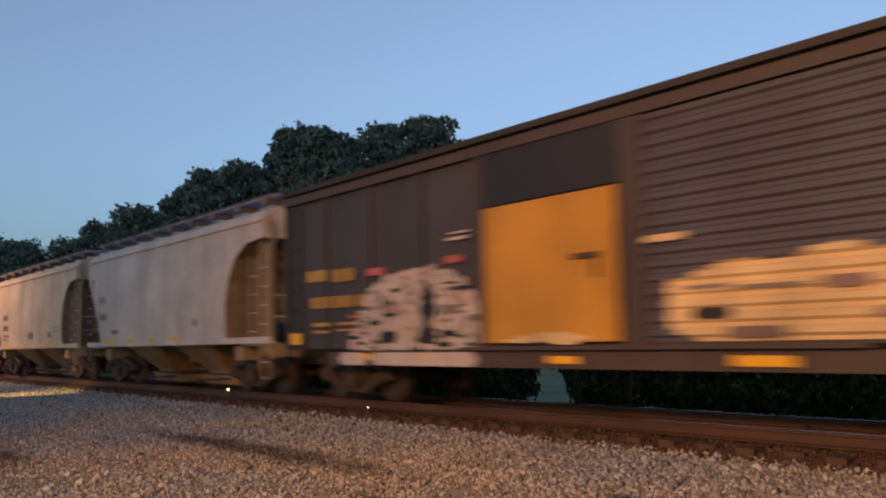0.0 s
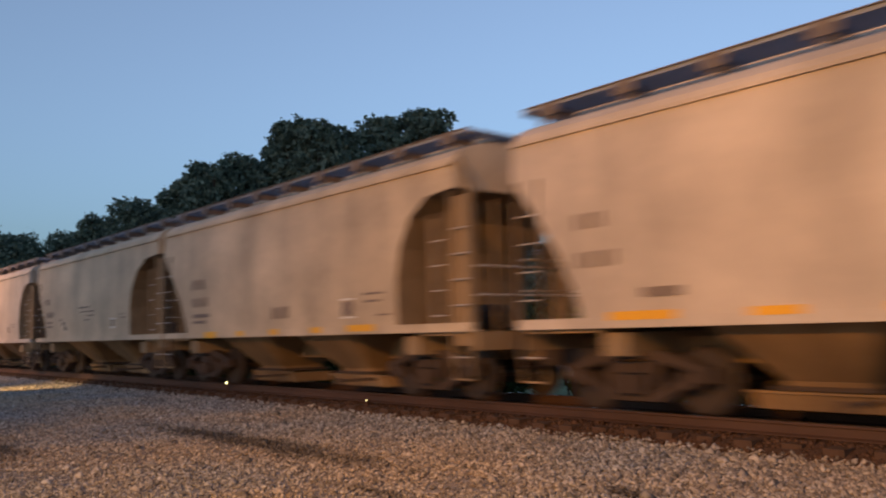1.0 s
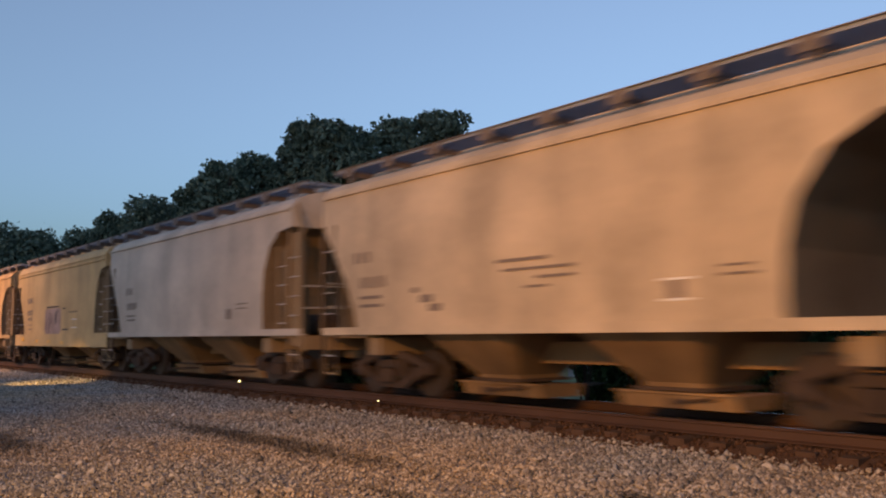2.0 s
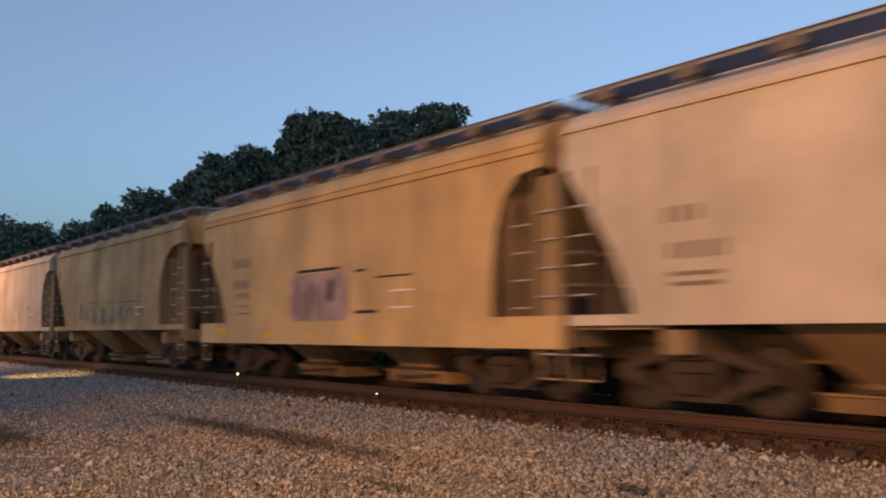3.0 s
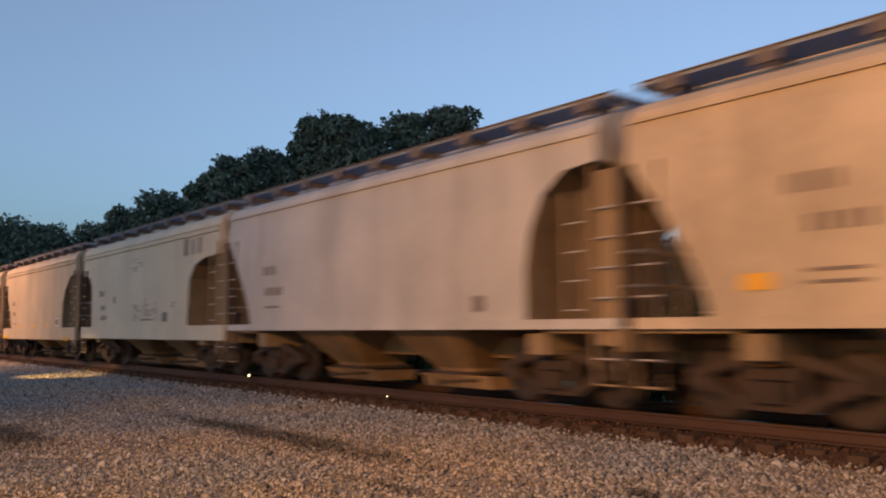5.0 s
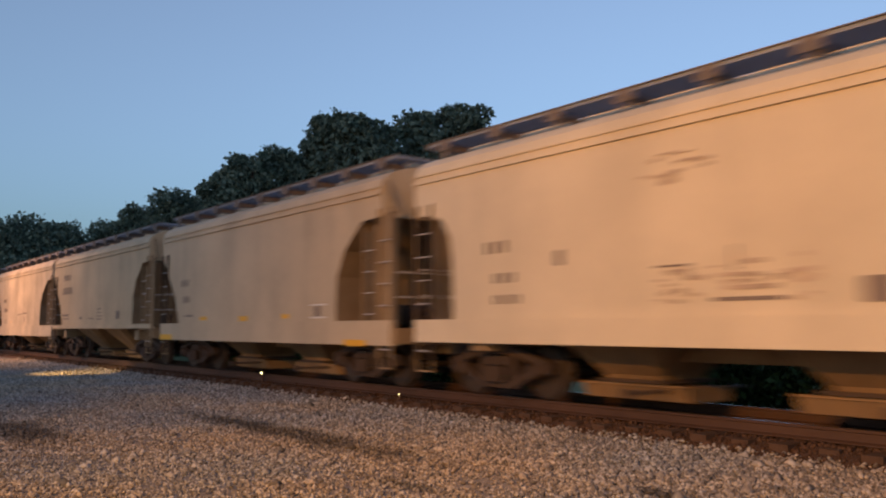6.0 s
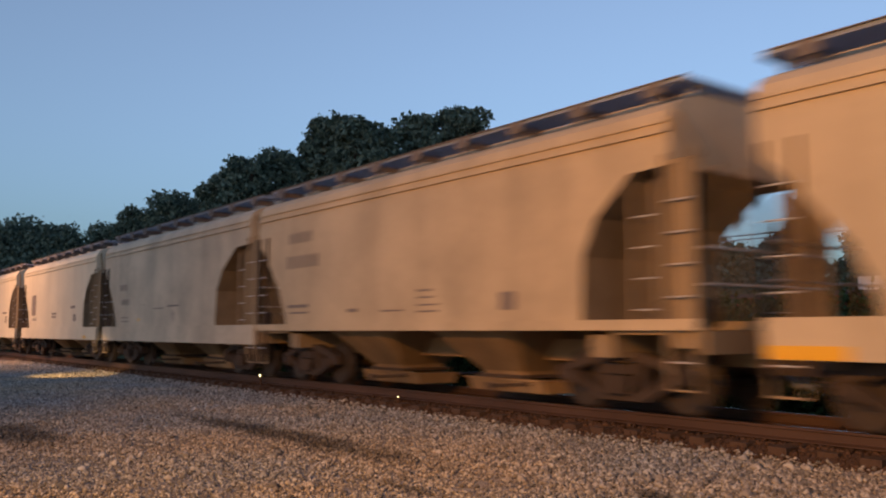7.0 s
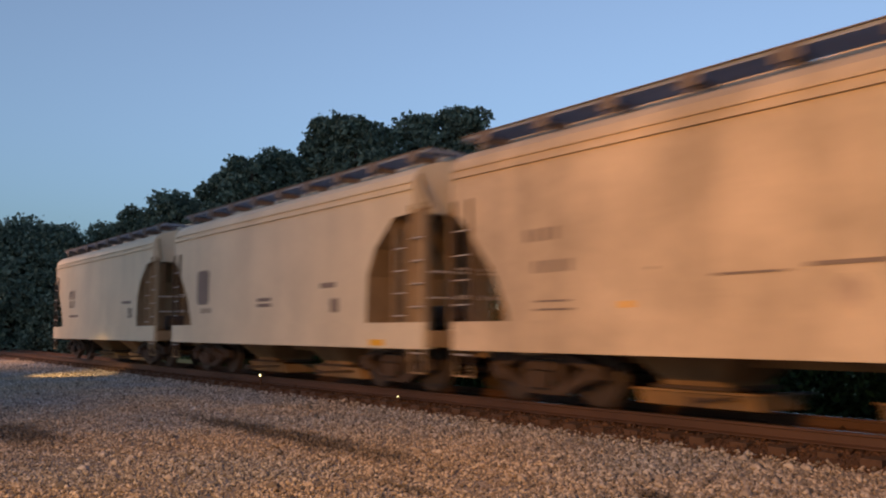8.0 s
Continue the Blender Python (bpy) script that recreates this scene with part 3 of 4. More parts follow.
def build_boxcar():
    car = new("boxcar")
    L = 7.50
    part("body", Shape().box(0, 0.03, 2.72, 2 * L, 2.94, 3.12), BOX_DARK, car, "dark weathered steel boxcar body")
    roof = [(-1.55, 4.27), (-1.57, 4.36), (0, 4.50), (1.57, 4.36), (1.55, 4.27)]
    part("roof", Shape().loft([[(x, y, z) for y, z in roof] for x in (-L - 0.05, L + 0.05)]), BOX_ROOF, car, "dark steel roof")
    for i in range(12):
        part("roof_rib", Shape().loft([[(x, -1.5, 4.35), (x, 0, 4.49), (x, 1.5, 4.35), (x, 1.5, 4.38), (x, 0, 4.53), (x, -1.5, 4.38)] for x in (-6.9 + i * 1.25, -6.82 + i * 1.25)]), BOX_BROWN, car)
    for side in (-1, 1):
        part("side_sill", Shape().box(0, side * 1.49, 0.98, 2 * L - 3.4, 0.08, 0.24), BOX_BROWN, car)
        part("door_rail", Shape().box(1.3, side * 1.58, 1.14, 6.2, 0.10, 0.05), BOX_BROWN, car)
        part("top_rail", Shape().box(0, side * 1.50, 4.13, 2 * L, 0.10, 0.14), BOX_BROWN, car)
    # horizontally ribbed side ahead of the door
    prof = []
    n = 17
    for i in range(n):
        z = 1.20 + i * 2.86 / n
        prof += [(-1.462, z), (-1.462, z + 0.045), (-1.500, z + 0.08), (-1.500, z + 0.145)]
    part("ribbed_side", Shape().loft([[(x, y, z) for y, z in prof] for x in (1.62, L - 0.02)], close=False, caps=False), BOX_RIB, car, "horizontally ribbed purple-brown steel side")
    for x, w in ((-1.42, 0.16), (1.48, 0.34)):
        part("door_post", Shape().box(x, -1.49, 2.66, w, 0.07, 3.0), BOX_BROWN, car)
    door = part("door", Shape().box(-0.02, -1.53, 2.22, 2.52, 0.06, 2.00), DOOR_YELLOW, car, "scuffed yellow sliding door")
    part("door_lock", Shape().box(0.75, -1.59, 2.35, 0.45, 0.06, 0.07).box(0.9, -1.58, 2.2, 0.05, 0.05, 0.3), UNDER, door, "dark locking bar")
    part("door_head", Shape().box(0, -1.50, 3.68, 2.7, 0.03, 0.85), GRAF_DARK, car, "black door header panel")
    for i in range(4):
        part("side_post", Shape().box(-L + 0.06 + i * 1.5, -1.47, 2.68, 0.10, 0.05, 3.0), BOX_DARK, car)
    ladder(car, -L + 0.4, -1.50, 1.0, 4.0, 0.42, BOX_DARK, BOX_BROWN)
    ladder(car, L - 0.4, -1.50, 1.0, 4.0, 0.42, BOX_DARK, BOX_BROWN)
    rng = random.Random(12)
    # spray-painted lettering too blurred to read: a pale dome with a dark door-like gap and short strokes
    dome = lambda x: 1.10 + 1.42 * max(0.0, 1 - abs((x + 3.15) / 2.05) ** 3)
    for i in range(34):
        x = -5.05 + 3.6 * (i + 0.5) / 34
        top = dome(x) + rng.uniform(-0.10, 0.06)
        z = 1.12
        while z < top - 0.06:
            h = min(rng.uniform(0.10, 0.34), top - z)
            hole = -2.98 < x < -2.48 and (1.22 < z < 1.44 or 1.55 < z < 2.0)
            if not hole and rng.random() < 0.90:
                mark(car, rng.choice("lllllpf"), x + rng.uniform(-0.04, 0.04), z + h / 2, 0.19, h, -1.503 - 0.0004 * (i % 5))
            z += h
    for i in range(30):
        x = rng.choice((rng.uniform(-5.0, -3.6), rng.uniform(-2.4, -1.5)))
        mark(car, rng.choice("kkqsl"), x, 1.15 + (dome(x) - 1.25) * rng.random(), rng.uniform(0.18, 0.50), rng.uniform(0.03, 0.09), -1.5065 - 0.0004 * i)
    for x, z, w, h in ((-2.73, 1.78, 0.46, 0.46), (-2.73, 1.33, 0.44, 0.22), (-3.85, 1.35, 0.5, 0.2)):
        mark(car, "k", x, z, w, h, -1.52)
    # cream paint that follows the ribs
    spray, zs = Shape(), [z for _, z in prof]
    step, left, right = 0.12, 1.95, 6.9
    crest = lambda x: 2.0 + 0.16 * math.sin((x - 1.9) * 0.62) + 0.05 * math.sin(x * 5.1) - 0.10 * max(0.0, x - 5.0)
    foot = lambda x: 1.14 + max(0.0, 2.5 - x) * 0.35
    for i in range(int((right - left) / step)):
        x = left + i * step
        for (y0, z0), (y1, z1) in zip(prof, prof[1:]):
            if foot(x) < (z0 + z1) / 2 < crest(x):
                spray.add([(x, y0 - 0.005, z0), (x + step, y0 - 0.005, z0), (x + step, y1 - 0.005, z1), (x, y1 - 0.005, z1)], [(0, 1, 2, 3)])
    part("graffiti", spray, GRAF_TAN, car, "large cream spray-painted mass across the ribs")
    for what, x, z, w, h in (("k", 2.55, 1.52, 0.55, 0.13), ("q", 3.1, 1.30, 0.75, 0.13), ("q", 4.15, 1.80, 0.55, 0.13), ("q", 4.6, 1.47, 0.35, 0.12), ("s", 3.3, 1.80, 0.8, 0.05), ("s", 2.5, 1.83, 0.6, 0.05), ("q", 5.6, 1.63, 0.6, 0.13)):
        mark(car, what, x, z, w, h, -1.512)
    for i in range(9):
        mark(car, "t", rng.uniform(-1.1, 0.7), 1.24 + 0.12 * rng.random() ** 2, rng.uniform(0.2, 0.6), rng.uniform(0.04, 0.14), -1.568 - 0.0006 * i)
    for what, x, z, w, h in (("l", -4.9, 0.98, 0.9, 0.22), ("l", -2.9, 0.98, 2.8, 0.22), ("y", -4.5, 1.02, 0.40, 0.10), ("y", -2.75, 1.02, 0.50, 0.10), ("y", 0.25, 0.98, 0.55, 0.10), ("y", 3.2, 0.98, 0.75, 0.12), ("y", -7.0, 1.36, 0.45, 0.22),
                             ("t", 1.97, 2.46, 0.62, 0.09), ("l", -1.95, 2.86, 0.5, 0.05), ("l", -1.9, 2.95, 0.45, 0.03)):
        mark(car, what, x, z, w, h, -1.565 if z < 1.2 else -1.535)
    for x, z, w, h in ((-6.25, 2.56, 0.60, 0.22), (-5.30, 2.52, 0.60, 0.24), (-6.1, 2.04, 0.62, 0.22), (-5.3, 2.03, 0.55, 0.22), (-4.5, 2.02, 0.55, 0.22), (-6.1, 1.62, 0.5, 0.07), (-5.2, 1.62, 0.5, 0.05), (-5.2, 1.50, 0.5, 0.04), (-6.1, 1.48, 0.45, 0.05)):
        k = 4 if h > 0.1 else 1
        for j in range(k):
            mark(car, "o", x + w * 1.25 * ((j + 0.5) / k - 0.5), z, w * 1.25 / k * (0.78 if k > 1 else 1), h, -1.5)
    for what, x, z, w, h in (("r", -4.20, 2.50, 0.55, 0.13), ("r", -2.05, 2.54, 0.45, 0.12), ("r", -4.9, 1.74, 0.35, 0.06)):
        mark(car, what, x, z, w, h, -1.522)
    for k in (-1, 1):
        add_truck(car, k * 5.6)
        add_coupler(car, k * (L + 0.4), k)
    car["bulge"] = 0.0
    return car


# ---------------------------------------------------------------- plants and distance
def leaf_cloud(name, blobs, count, size, mat, parent, seed):
    """Small bent leaf clumps scattered through overlapping rounded masses."""
    rng = np.random.default_rng(seed)
    vol = np.array([b[3] * b[4] * b[5] for b in blobs]) ** 0.67
    pick = rng.choice(len(blobs), count, p=vol / vol.sum())
    bl = np.array(blobs)[pick]
    d = rng.normal(size=(count, 3))
    d /= np.linalg.norm(d, axis=1)[:, None]
    r = (0.45 + 0.55 * rng.random(count) ** 0.45) * (0.88 + 0.24 * rng.random(count))
    ph = bl[:, :3].sum(axis=1)
    r *= 1.0 + 0.22 * np.sin(4.3 * d[:, 0] + 3.1 * d[:, 2] + ph) * np.sin(5.1 * d[:, 1] + 2.7 * d[:, 2] + 1.7 * ph)
    r[: count // 4] *= 1.0 + 0.38 * rng.random(count // 4) ** 2
    c = bl[:, :3] + d * r[:, None] * bl[:, 3:6]
    a = rng.normal(size=(count, 3))
    a /= np.linalg.norm(a, axis=1)[:, None]
    b = np.cross(a, rng.normal(size=(count, 3)))
    b /= np.linalg.norm(b, axis=1)[:, None]
    nrm = np.cross(a, b)
    s = (size * (0.5 + rng.random(count)))[:, None]
    v = np.stack((c - a * s, c + b * s * 0.6 + nrm * s * 0.25, c + a * s, c - b * s * 0.6 + nrm * s * 0.25), 1)
    f = np.array([(0, 1, 2), (0, 2, 3)])[None] + (np.arange(count) * 4)[:, None, None]
    me = bpy.data.meshes.new(name)
    me.vertices.add(count * 4)
    me.vertices.foreach_set("co", v.reshape(-1).astype(np.float32))
    me.loops.add(count * 6)
    me.loops.foreach_set("vertex_index", f.reshape(-1).astype(np.int32))
    me.polygons.add(count * 2)
    me.polygons.foreach_set("loop_start", (np.arange(count * 2) * 3).astype(np.int32))
    me.update(calc_edges=True)
    me.materials.append(mat)
    ob = new(name, me)
    ob.parent = parent
    return ob


def build_tree(x, y, height, width, seed, low=0.22):
    rng = random.Random(seed)
    tree = tagged(new("tree"), "full leafy broadleaf tree, dark against dusk sky", "tree", "trees behind the railway")
    tree.location = (x, y, -0.1)
    s = Shape()
    r0 = height * 0.022
    top = height * 0.7
    rings = []
    for i in range(7):
        t = i / 6
        ox, oy = math.sin(t * 3 + seed) * 0.25, math.cos(t * 2 + seed) * 0.2
        rings.append([(ox + r0 * (1.25 - t) * math.cos(a * 0.785), oy + r0 * (1.25 - t) * math.sin(a * 0.785), top * t) for a in range(8)])
    s.loft(rings, smooth=True)
    blobs = []
    for i in range(54):
        u = (i + 0.5) / 54
        z = height * (low + (1 - low) * 0.88 * u)
        spread = width * 0.5 * math.sin(math.pi * min(1, 0.22 + 0.70 * u)) ** 0.7
        ang = i * 2.4 + seed
        rr = spread * (0.35 + 0.5 * rng.random())
        q = width * rng.uniform(0.07, 0.17)
        bx, by = rr * math.cos(ang), rr * math.sin(ang)
        blobs.append((bx, by, min(z, height - q * 0.8), q * 1.15, q * 1.15, q * 0.85))
        s.rod((0, 0, min(top * 0.95, z * 0.62)), (bx * 0.9, by * 0.9, z), r0 * 0.28, 5)
    part("trunk", s, BARK, tree, "dark tapered trunk with limbs")
    leaf_cloud("crown", blobs, 22000, 0.155 * max(0.8, height / 16), LEAF, tree, seed)


def build_hedge(x0, x1, y, height, seed, name="hedge"):
    h = tagged(new(name), "dense dark green hedge behind the track", "hedge")
    h.location = (0, y, -0.35)
    blobs = []
    n = max(2, int((x1 - x0) / 0.7))
    rng = random.Random(seed)
    for i in range(n):
        x = x0 + (x1 - x0) * (i + 0.5) / n
        blobs.append((x, rng.uniform(-0.2, 0.2), height * 0.5, 0.6, 0.6, height * rng.uniform(0.48, 0.56)))
    for b in blobs[::3]:
        part("stem", Shape().rod((b[0], b[1], 0), (b[0] + 0.1, b[1], height * 0.7), 0.04, 5), BARK, h)
    leaf_cloud("foliage", blobs, min(60000, int((x1 - x0) * 2600)), 0.075 if height < 3 else 0.15, HEDGE_LEAF, h, seed)


build_ground()
build_track()
stone_mesh("ballast_stones", 170000, (-46, -2.5, 1.0, 8.92), 0.0265, STONE, "loose pale crushed ballast stones")
stone_mesh("track_ballast", 34000, (-46, -2.5, 8.84, 11.2), 0.028, RUST_STONE, "rust-stained ballast stones between the rails")

def copy_bare(ob, own):
    """A copy of a car with the running gear and fittings that all cars of its style share."""
    made = {ob: new(ob.name.split(".")[0])}
    for o in own:
        made[o] = o.copy()
        scene.collection.objects.link(made[o])
        made[o].parent = made[o.parent]
    return made[ob]


# the train: middles of the cars along the track when the clip begins
SPEED = 19.7
MIDS = [-22.58, -35.78, -48.10, -61.22, -73.53, -86.83, -99.71, -112.1, -124.49, -137.41, -150.47, -162.80, -175.75, -189.4]
STYLE = ["arch", "arch", "arch", "arch", "arch_deep", "arch", "arch", "arch", "panel", "angled", "angled_shallow", "angled", "angled", "angled"]
COLOUR = ["grey_beige", "beige", "beige", "grey_beige", "tan", "rust_tan", "beige", "grey", "cream", "khaki", "sandy_beige", "beige", "cream", "cream"]
MARKS = {
    0: [('y', -3.91, 1.44, 1.02, 0.11), ('y', -2.11, 1.44, 0.61, 0.1), ('y', -0.6, 1.44, 0.54, 0.09), ('y', 1.05, 1.44, 0.57, 0.09), ('s', -4.69, 2.7, 0.53, 0.21), ('s', -4.6, 2.19, 0.7, 0.21), ('s', -3.6, 1.72, 0.56, 0.12), ('s', 2.23, 1.83, 0.23, 0.18)],
    1: [('y', -3.25, 1.36, 0.64, 0.15), ('y', -1.69, 1.37, 0.34, 0.11), ('y', -0.14, 1.38, 0.34, 0.12), ('y', 1.55, 1.39, 0.38, 0.11), ('y', 3.08, 1.4, 0.86, 0.12), ('s', -3.93, 2.57, 0.74, 0.24), ('s', -3.84, 2.14, 0.91, 0.22), ('s', -3.8, 1.82, 0.9, 0.09), ('s', -3.9, 1.67, 0.69, 0.07), ('s', 0.11, 1.77, 0.73, 0.24), ('s', 2.64, 1.76, 0.32, 0.26), ('w', 2.64, 1.93, 0.4, 0.03), ('w', 2.64, 1.60, 0.4, 0.03), ('s', 3.47, 2.0, 0.61, 0.04), ('s', 3.44, 1.87, 0.46, 0.04), ('s', 3.76, 1.62, 0.38, 0.03)],
    2: [('s', -4.67, 2.69, 0.57, 0.2), ('s', -4.33, 2.23, 0.85, 0.2), ('s', -4.42, 1.96, 0.68, 0.06), ('s', -4.42, 1.81, 0.68, 0.06), ('s', 3.06, 2.05, 0.39, 0.03), ('s', 3.09, 1.95, 0.46, 0.03), ('s', 2.22, 1.81, 0.2, 0.22), ('w', 2.24, 1.93, 0.47, 0.03), ('w', 2.23, 1.68, 0.47, 0.03), ('s', -0.45, 2.36, 1.06, 0.05), ('s', -0.14, 2.22, 1.44, 0.04), ('s', 0.21, 2.09, 0.74, 0.04), ('s', -0.16, 1.96, 0.46, 0.04), ('s', -3.05, 2.03, 0.18, 0.09), ('s', -2.75, 1.88, 0.32, 0.13), ('s', -2.53, 1.73, 0.31, 0.12)],
    3: [('s', -4.2, 2.62, 0.6, 0.2), ('s', -4.0, 2.18, 0.85, 0.2), ('s', -4.05, 1.9, 0.7, 0.05), ('s', -4.05, 1.78, 0.7, 0.05), ('s', 2.7, 1.8, 0.25, 0.24), ('s', 3.4, 2.02, 0.5, 0.03), ('s', 3.4, 1.92, 0.5, 0.03)],
    4: [('s', -3.99, 2.77, 0.89, 0.21), ('s', -3.97, 2.29, 0.81, 0.21), ('s', -3.94, 2.04, 0.74, 0.14), ('s', -3.9, 1.8, 0.67, 0.03), ('s', -3.87, 1.63, 0.6, 0.04), ('s', 2.25, 1.79, 0.05, 0.26), ('p', -0.5, 1.9, 2.2, 0.94), ('q', -1.53, 1.8, 0.1, 0.41), ('q', -1.34, 1.88, 0.15, 0.67), ('q', -1.07, 1.83, 0.11, 0.46), ('q', -0.93, 1.81, 0.08, 0.72), ('q', -0.67, 1.97, 0.14, 0.43), ('q', -0.52, 1.93, 0.13, 0.69), ('q', -0.26, 1.8, 0.12, 0.62), ('q', -0.1, 1.82, 0.11, 0.39), ('q', 0.14, 1.99, 0.11, 0.47), ('q', 0.34, 1.92, 0.15, 0.69), ('q', 0.5, 1.88, 0.12, 0.52), ('k', -0.56, 2.43, 1.64, 0.06), ('k', -0.84, 1.9, 0.05, 0.74), ('k', -0.05, 2.02, 0.21, 0.49), ('k', 0.2, 2.2, 0.05, 0.26), ('k', 1.0, 2.34, 0.32, 0.05), ('k', 2.05, 2.19, 1.07, 0.03), ('k', 1.17, 1.58, 0.74, 0.06), ('w', 2.26, 1.93, 0.63, 0.03), ('w', 2.25, 1.64, 0.63, 0.03), ('y', -4.82, 1.24, 0.46, 0.16), ('y', -2.53, 1.16, 0.37, 0.12), ('y', -0.81, 1.14, 0.25, 0.11), ('y', 1.03, 1.11, 0.28, 0.11)],
    5: [('q', -2.95, 1.94, 0.14, 0.62), ('q', -2.78, 1.90, 0.10, 0.55), ('q', -1.9, 2.17, 0.5, 0.04), ('q', -1.3, 2.2, 0.7, 0.05), ('q', 0.15, 2.15, 0.7, 0.04), ('q', 1.0, 2.13, 0.6, 0.04), ('q', 2.16, 2.12, 1.2, 0.05), ('q', 3.02, 2.6, 0.34, 0.04), ('q', 2.73, 2.26, 0.05, 0.17), ('w', 2.73, 1.94, 0.68, 0.03), ('w', 2.64, 1.75, 0.51, 0.03), ('s', 2.87, 1.85, 0.15, 0.19)],
    6: [('s', -3.61, 2.85, 0.66, 0.22), ('s', -3.32, 2.41, 0.78, 0.19), ('s', -3.38, 1.91, 0.64, 0.04), ('s', -3.38, 1.78, 0.64, 0.04), ('s', 3.1, 1.83, 0.07, 0.18), ('s', 2.86, 2.24, 0.64, 0.03), ('s', 2.86, 2.14, 0.54, 0.03), ('w', 3.11, 1.94, 0.37, 0.03), ('w', 3.11, 1.72, 0.37, 0.03), ('y', -4.31, 1.81, 0.37, 0.19), ('y', -1.43, 1.73, 0.41, 0.11), ('y', 0.12, 1.74, 0.39, 0.12), ('y', 1.6, 1.72, 0.42, 0.1), ('y', 4.5, 1.76, 0.51, 0.19)],
    7: [('s', 3.24, 1.69, 0.27, 0.25), ('s', -3.9, 2.6, 0.6, 0.2), ('s', -3.7, 2.14, 0.85, 0.18), ('s', -3.8, 1.8, 0.7, 0.04)],
    8: [('f', -0.5, 3.32, 0.8, 0.5), ('s', -3.97, 2.53, 0.6, 0.19), ('s', -3.77, 2.05, 0.58, 0.16), ('s', -3.72, 1.72, 0.67, 0.14), ('s', -2.57, 2.28, 0.15, 0.22), ('s', 3.46, 3.51, 0.26, 0.46), ('s', 3.95, 3.5, 0.15, 0.41), ('s', 4.38, 3.5, 0.16, 0.43), ('s', 1.97, 1.68, 0.36, 0.27), ('s', 2.59, 2.06, 0.36, 0.03), ('s', 2.54, 1.97, 0.27, 0.03), ('f', 0.1, 1.9, 0.7, 0.4), ('f', 0.9, 1.85, 0.6, 0.5), ('f', -0.5, 1.8, 0.4, 0.4), ('s', 0.45, 1.62, 0.9, 0.05), ('s', -0.6, 2.05, 0.5, 0.03), ('s', 0.3, 2.1, 0.04, 0.3)],
    9: [('s', -4.31, 2.53, 0.59, 0.19), ('s', -4.19, 2.08, 0.58, 0.19), ('s', -3.96, 1.63, 0.56, 0.05), ('s', 3.28, 1.64, 0.22, 0.23), ('w', 3.31, 1.77, 0.62, 0.03), ('w', 3.3, 1.51, 0.62, 0.03), ('y', -2.92, 1.55, 0.49, 0.1), ('y', -0.4, 1.52, 0.49, 0.12), ('y', 1.82, 1.55, 0.33, 0.1), ('y', -5.58, 1.05, 0.93, 0.15), ('y', 4.84, 1.01, 0.77, 0.12)],
    10: [('s', -4.11, 3.28, 1.06, 0.23), ('s', -4.0, 2.76, 1.43, 0.27), ('s', -4.18, 1.81, 0.92, 0.07), ('s', -4.15, 1.67, 0.85, 0.04), ('s', -1.93, 1.68, 0.35, 0.07), ('s', -0.56, 1.65, 0.7, 0.03), ('s', 0.46, 1.98, 0.4, 0.04), ('s', 0.49, 1.86, 0.46, 0.03), ('s', 0.55, 1.73, 0.59, 0.03), ('s', 0.55, 1.62, 0.59, 0.03), ('s', 2.62, 1.74, 0.34, 0.28)],
    11: [('s', -4.01, 2.68, 0.73, 0.19), ('s', -3.79, 2.21, 0.81, 0.18), ('s', -3.8, 1.71, 0.7, 0.03), ('s', -3.77, 1.59, 0.75, 0.03), ('s', -1.99, 2.08, 0.06, 0.04), ('f', 0.58, 1.7, 0.26, 0.37), ('s', 0.6, 2.0, 0.9, 0.05), ('s', -0.6, 1.95, 0.9, 0.03), ('y', -2.41, 1.63, 0.17, 0.09)],
    12: [('s', -3.97, 2.41, 0.78, 0.9), ('s', -3.74, 1.8, 0.77, 0.13), ('s', -0.27, 1.99, 0.7, 0.08), ('s', -0.27, 1.86, 0.69, 0.08), ('s', 2.68, 2.2, 0.61, 0.11), ('s', 2.96, 1.79, 0.3, 0.28), ('y', 4.6, 1.07, 0.47, 0.11)],
    13: [('s', -3.58, 2.64, 0.89, 0.33), ('s', -3.52, 2.28, 0.88, 0.26), ('s', 3.59, 1.85, 0.49, 0.32), ('s', 3.2, 2.19, 0.97, 0.09), ('s', -3.25, 1.83, 1.28, 0.09)],
}
# where each tank's front and rear slope meets the sill
EDGES = [(3.90, 4.92), (4.15, 4.70), (3.62, 4.90), (4.40, 5.00), (4.60, 4.80), (4.25, 4.85), (4.80, 4.95), (4.30, 4.90), (3.60, 5.05), (4.02, 4.75), (4.15, 4.75), (3.65, 4.75), (4.15, 4.75), (4.25, 4.85)]
BOX_MID = -8.4
CARS = []
proto = {}
for i in range(14):
    mid = MIDS[i]
    st, paint = STYLE[i], PAINT[COLOUR[i]]
    if st not in proto:
        car = build_hopper(st, paint)
        proto[st] = (car, paint, list(car.children_recursive))
    else:
        first, old, own = proto[st]
        car = copy_bare(first, own)
        for o in car.children_recursive:
            if o.data.materials[0] == old:
                repaint(o, paint)
    add_tank(car, st, paint, EDGES[i])
    car.matrix_basis = pose(mid, TRACK_Y, CAR_Z)
    tagged(car, f"weathered {COLOUR[i].replace('_', ' ')} covered hopper car rolling on the track", "hopper car", "hopper cars of the freight train")
    CARS.append((car, mid))
for i, (car, mid) in enumerate(CARS):
    car["bulge"] = 0.05 if STYLE[i] == "arch" else 0.0
    add_marks(car, MARKS[i])
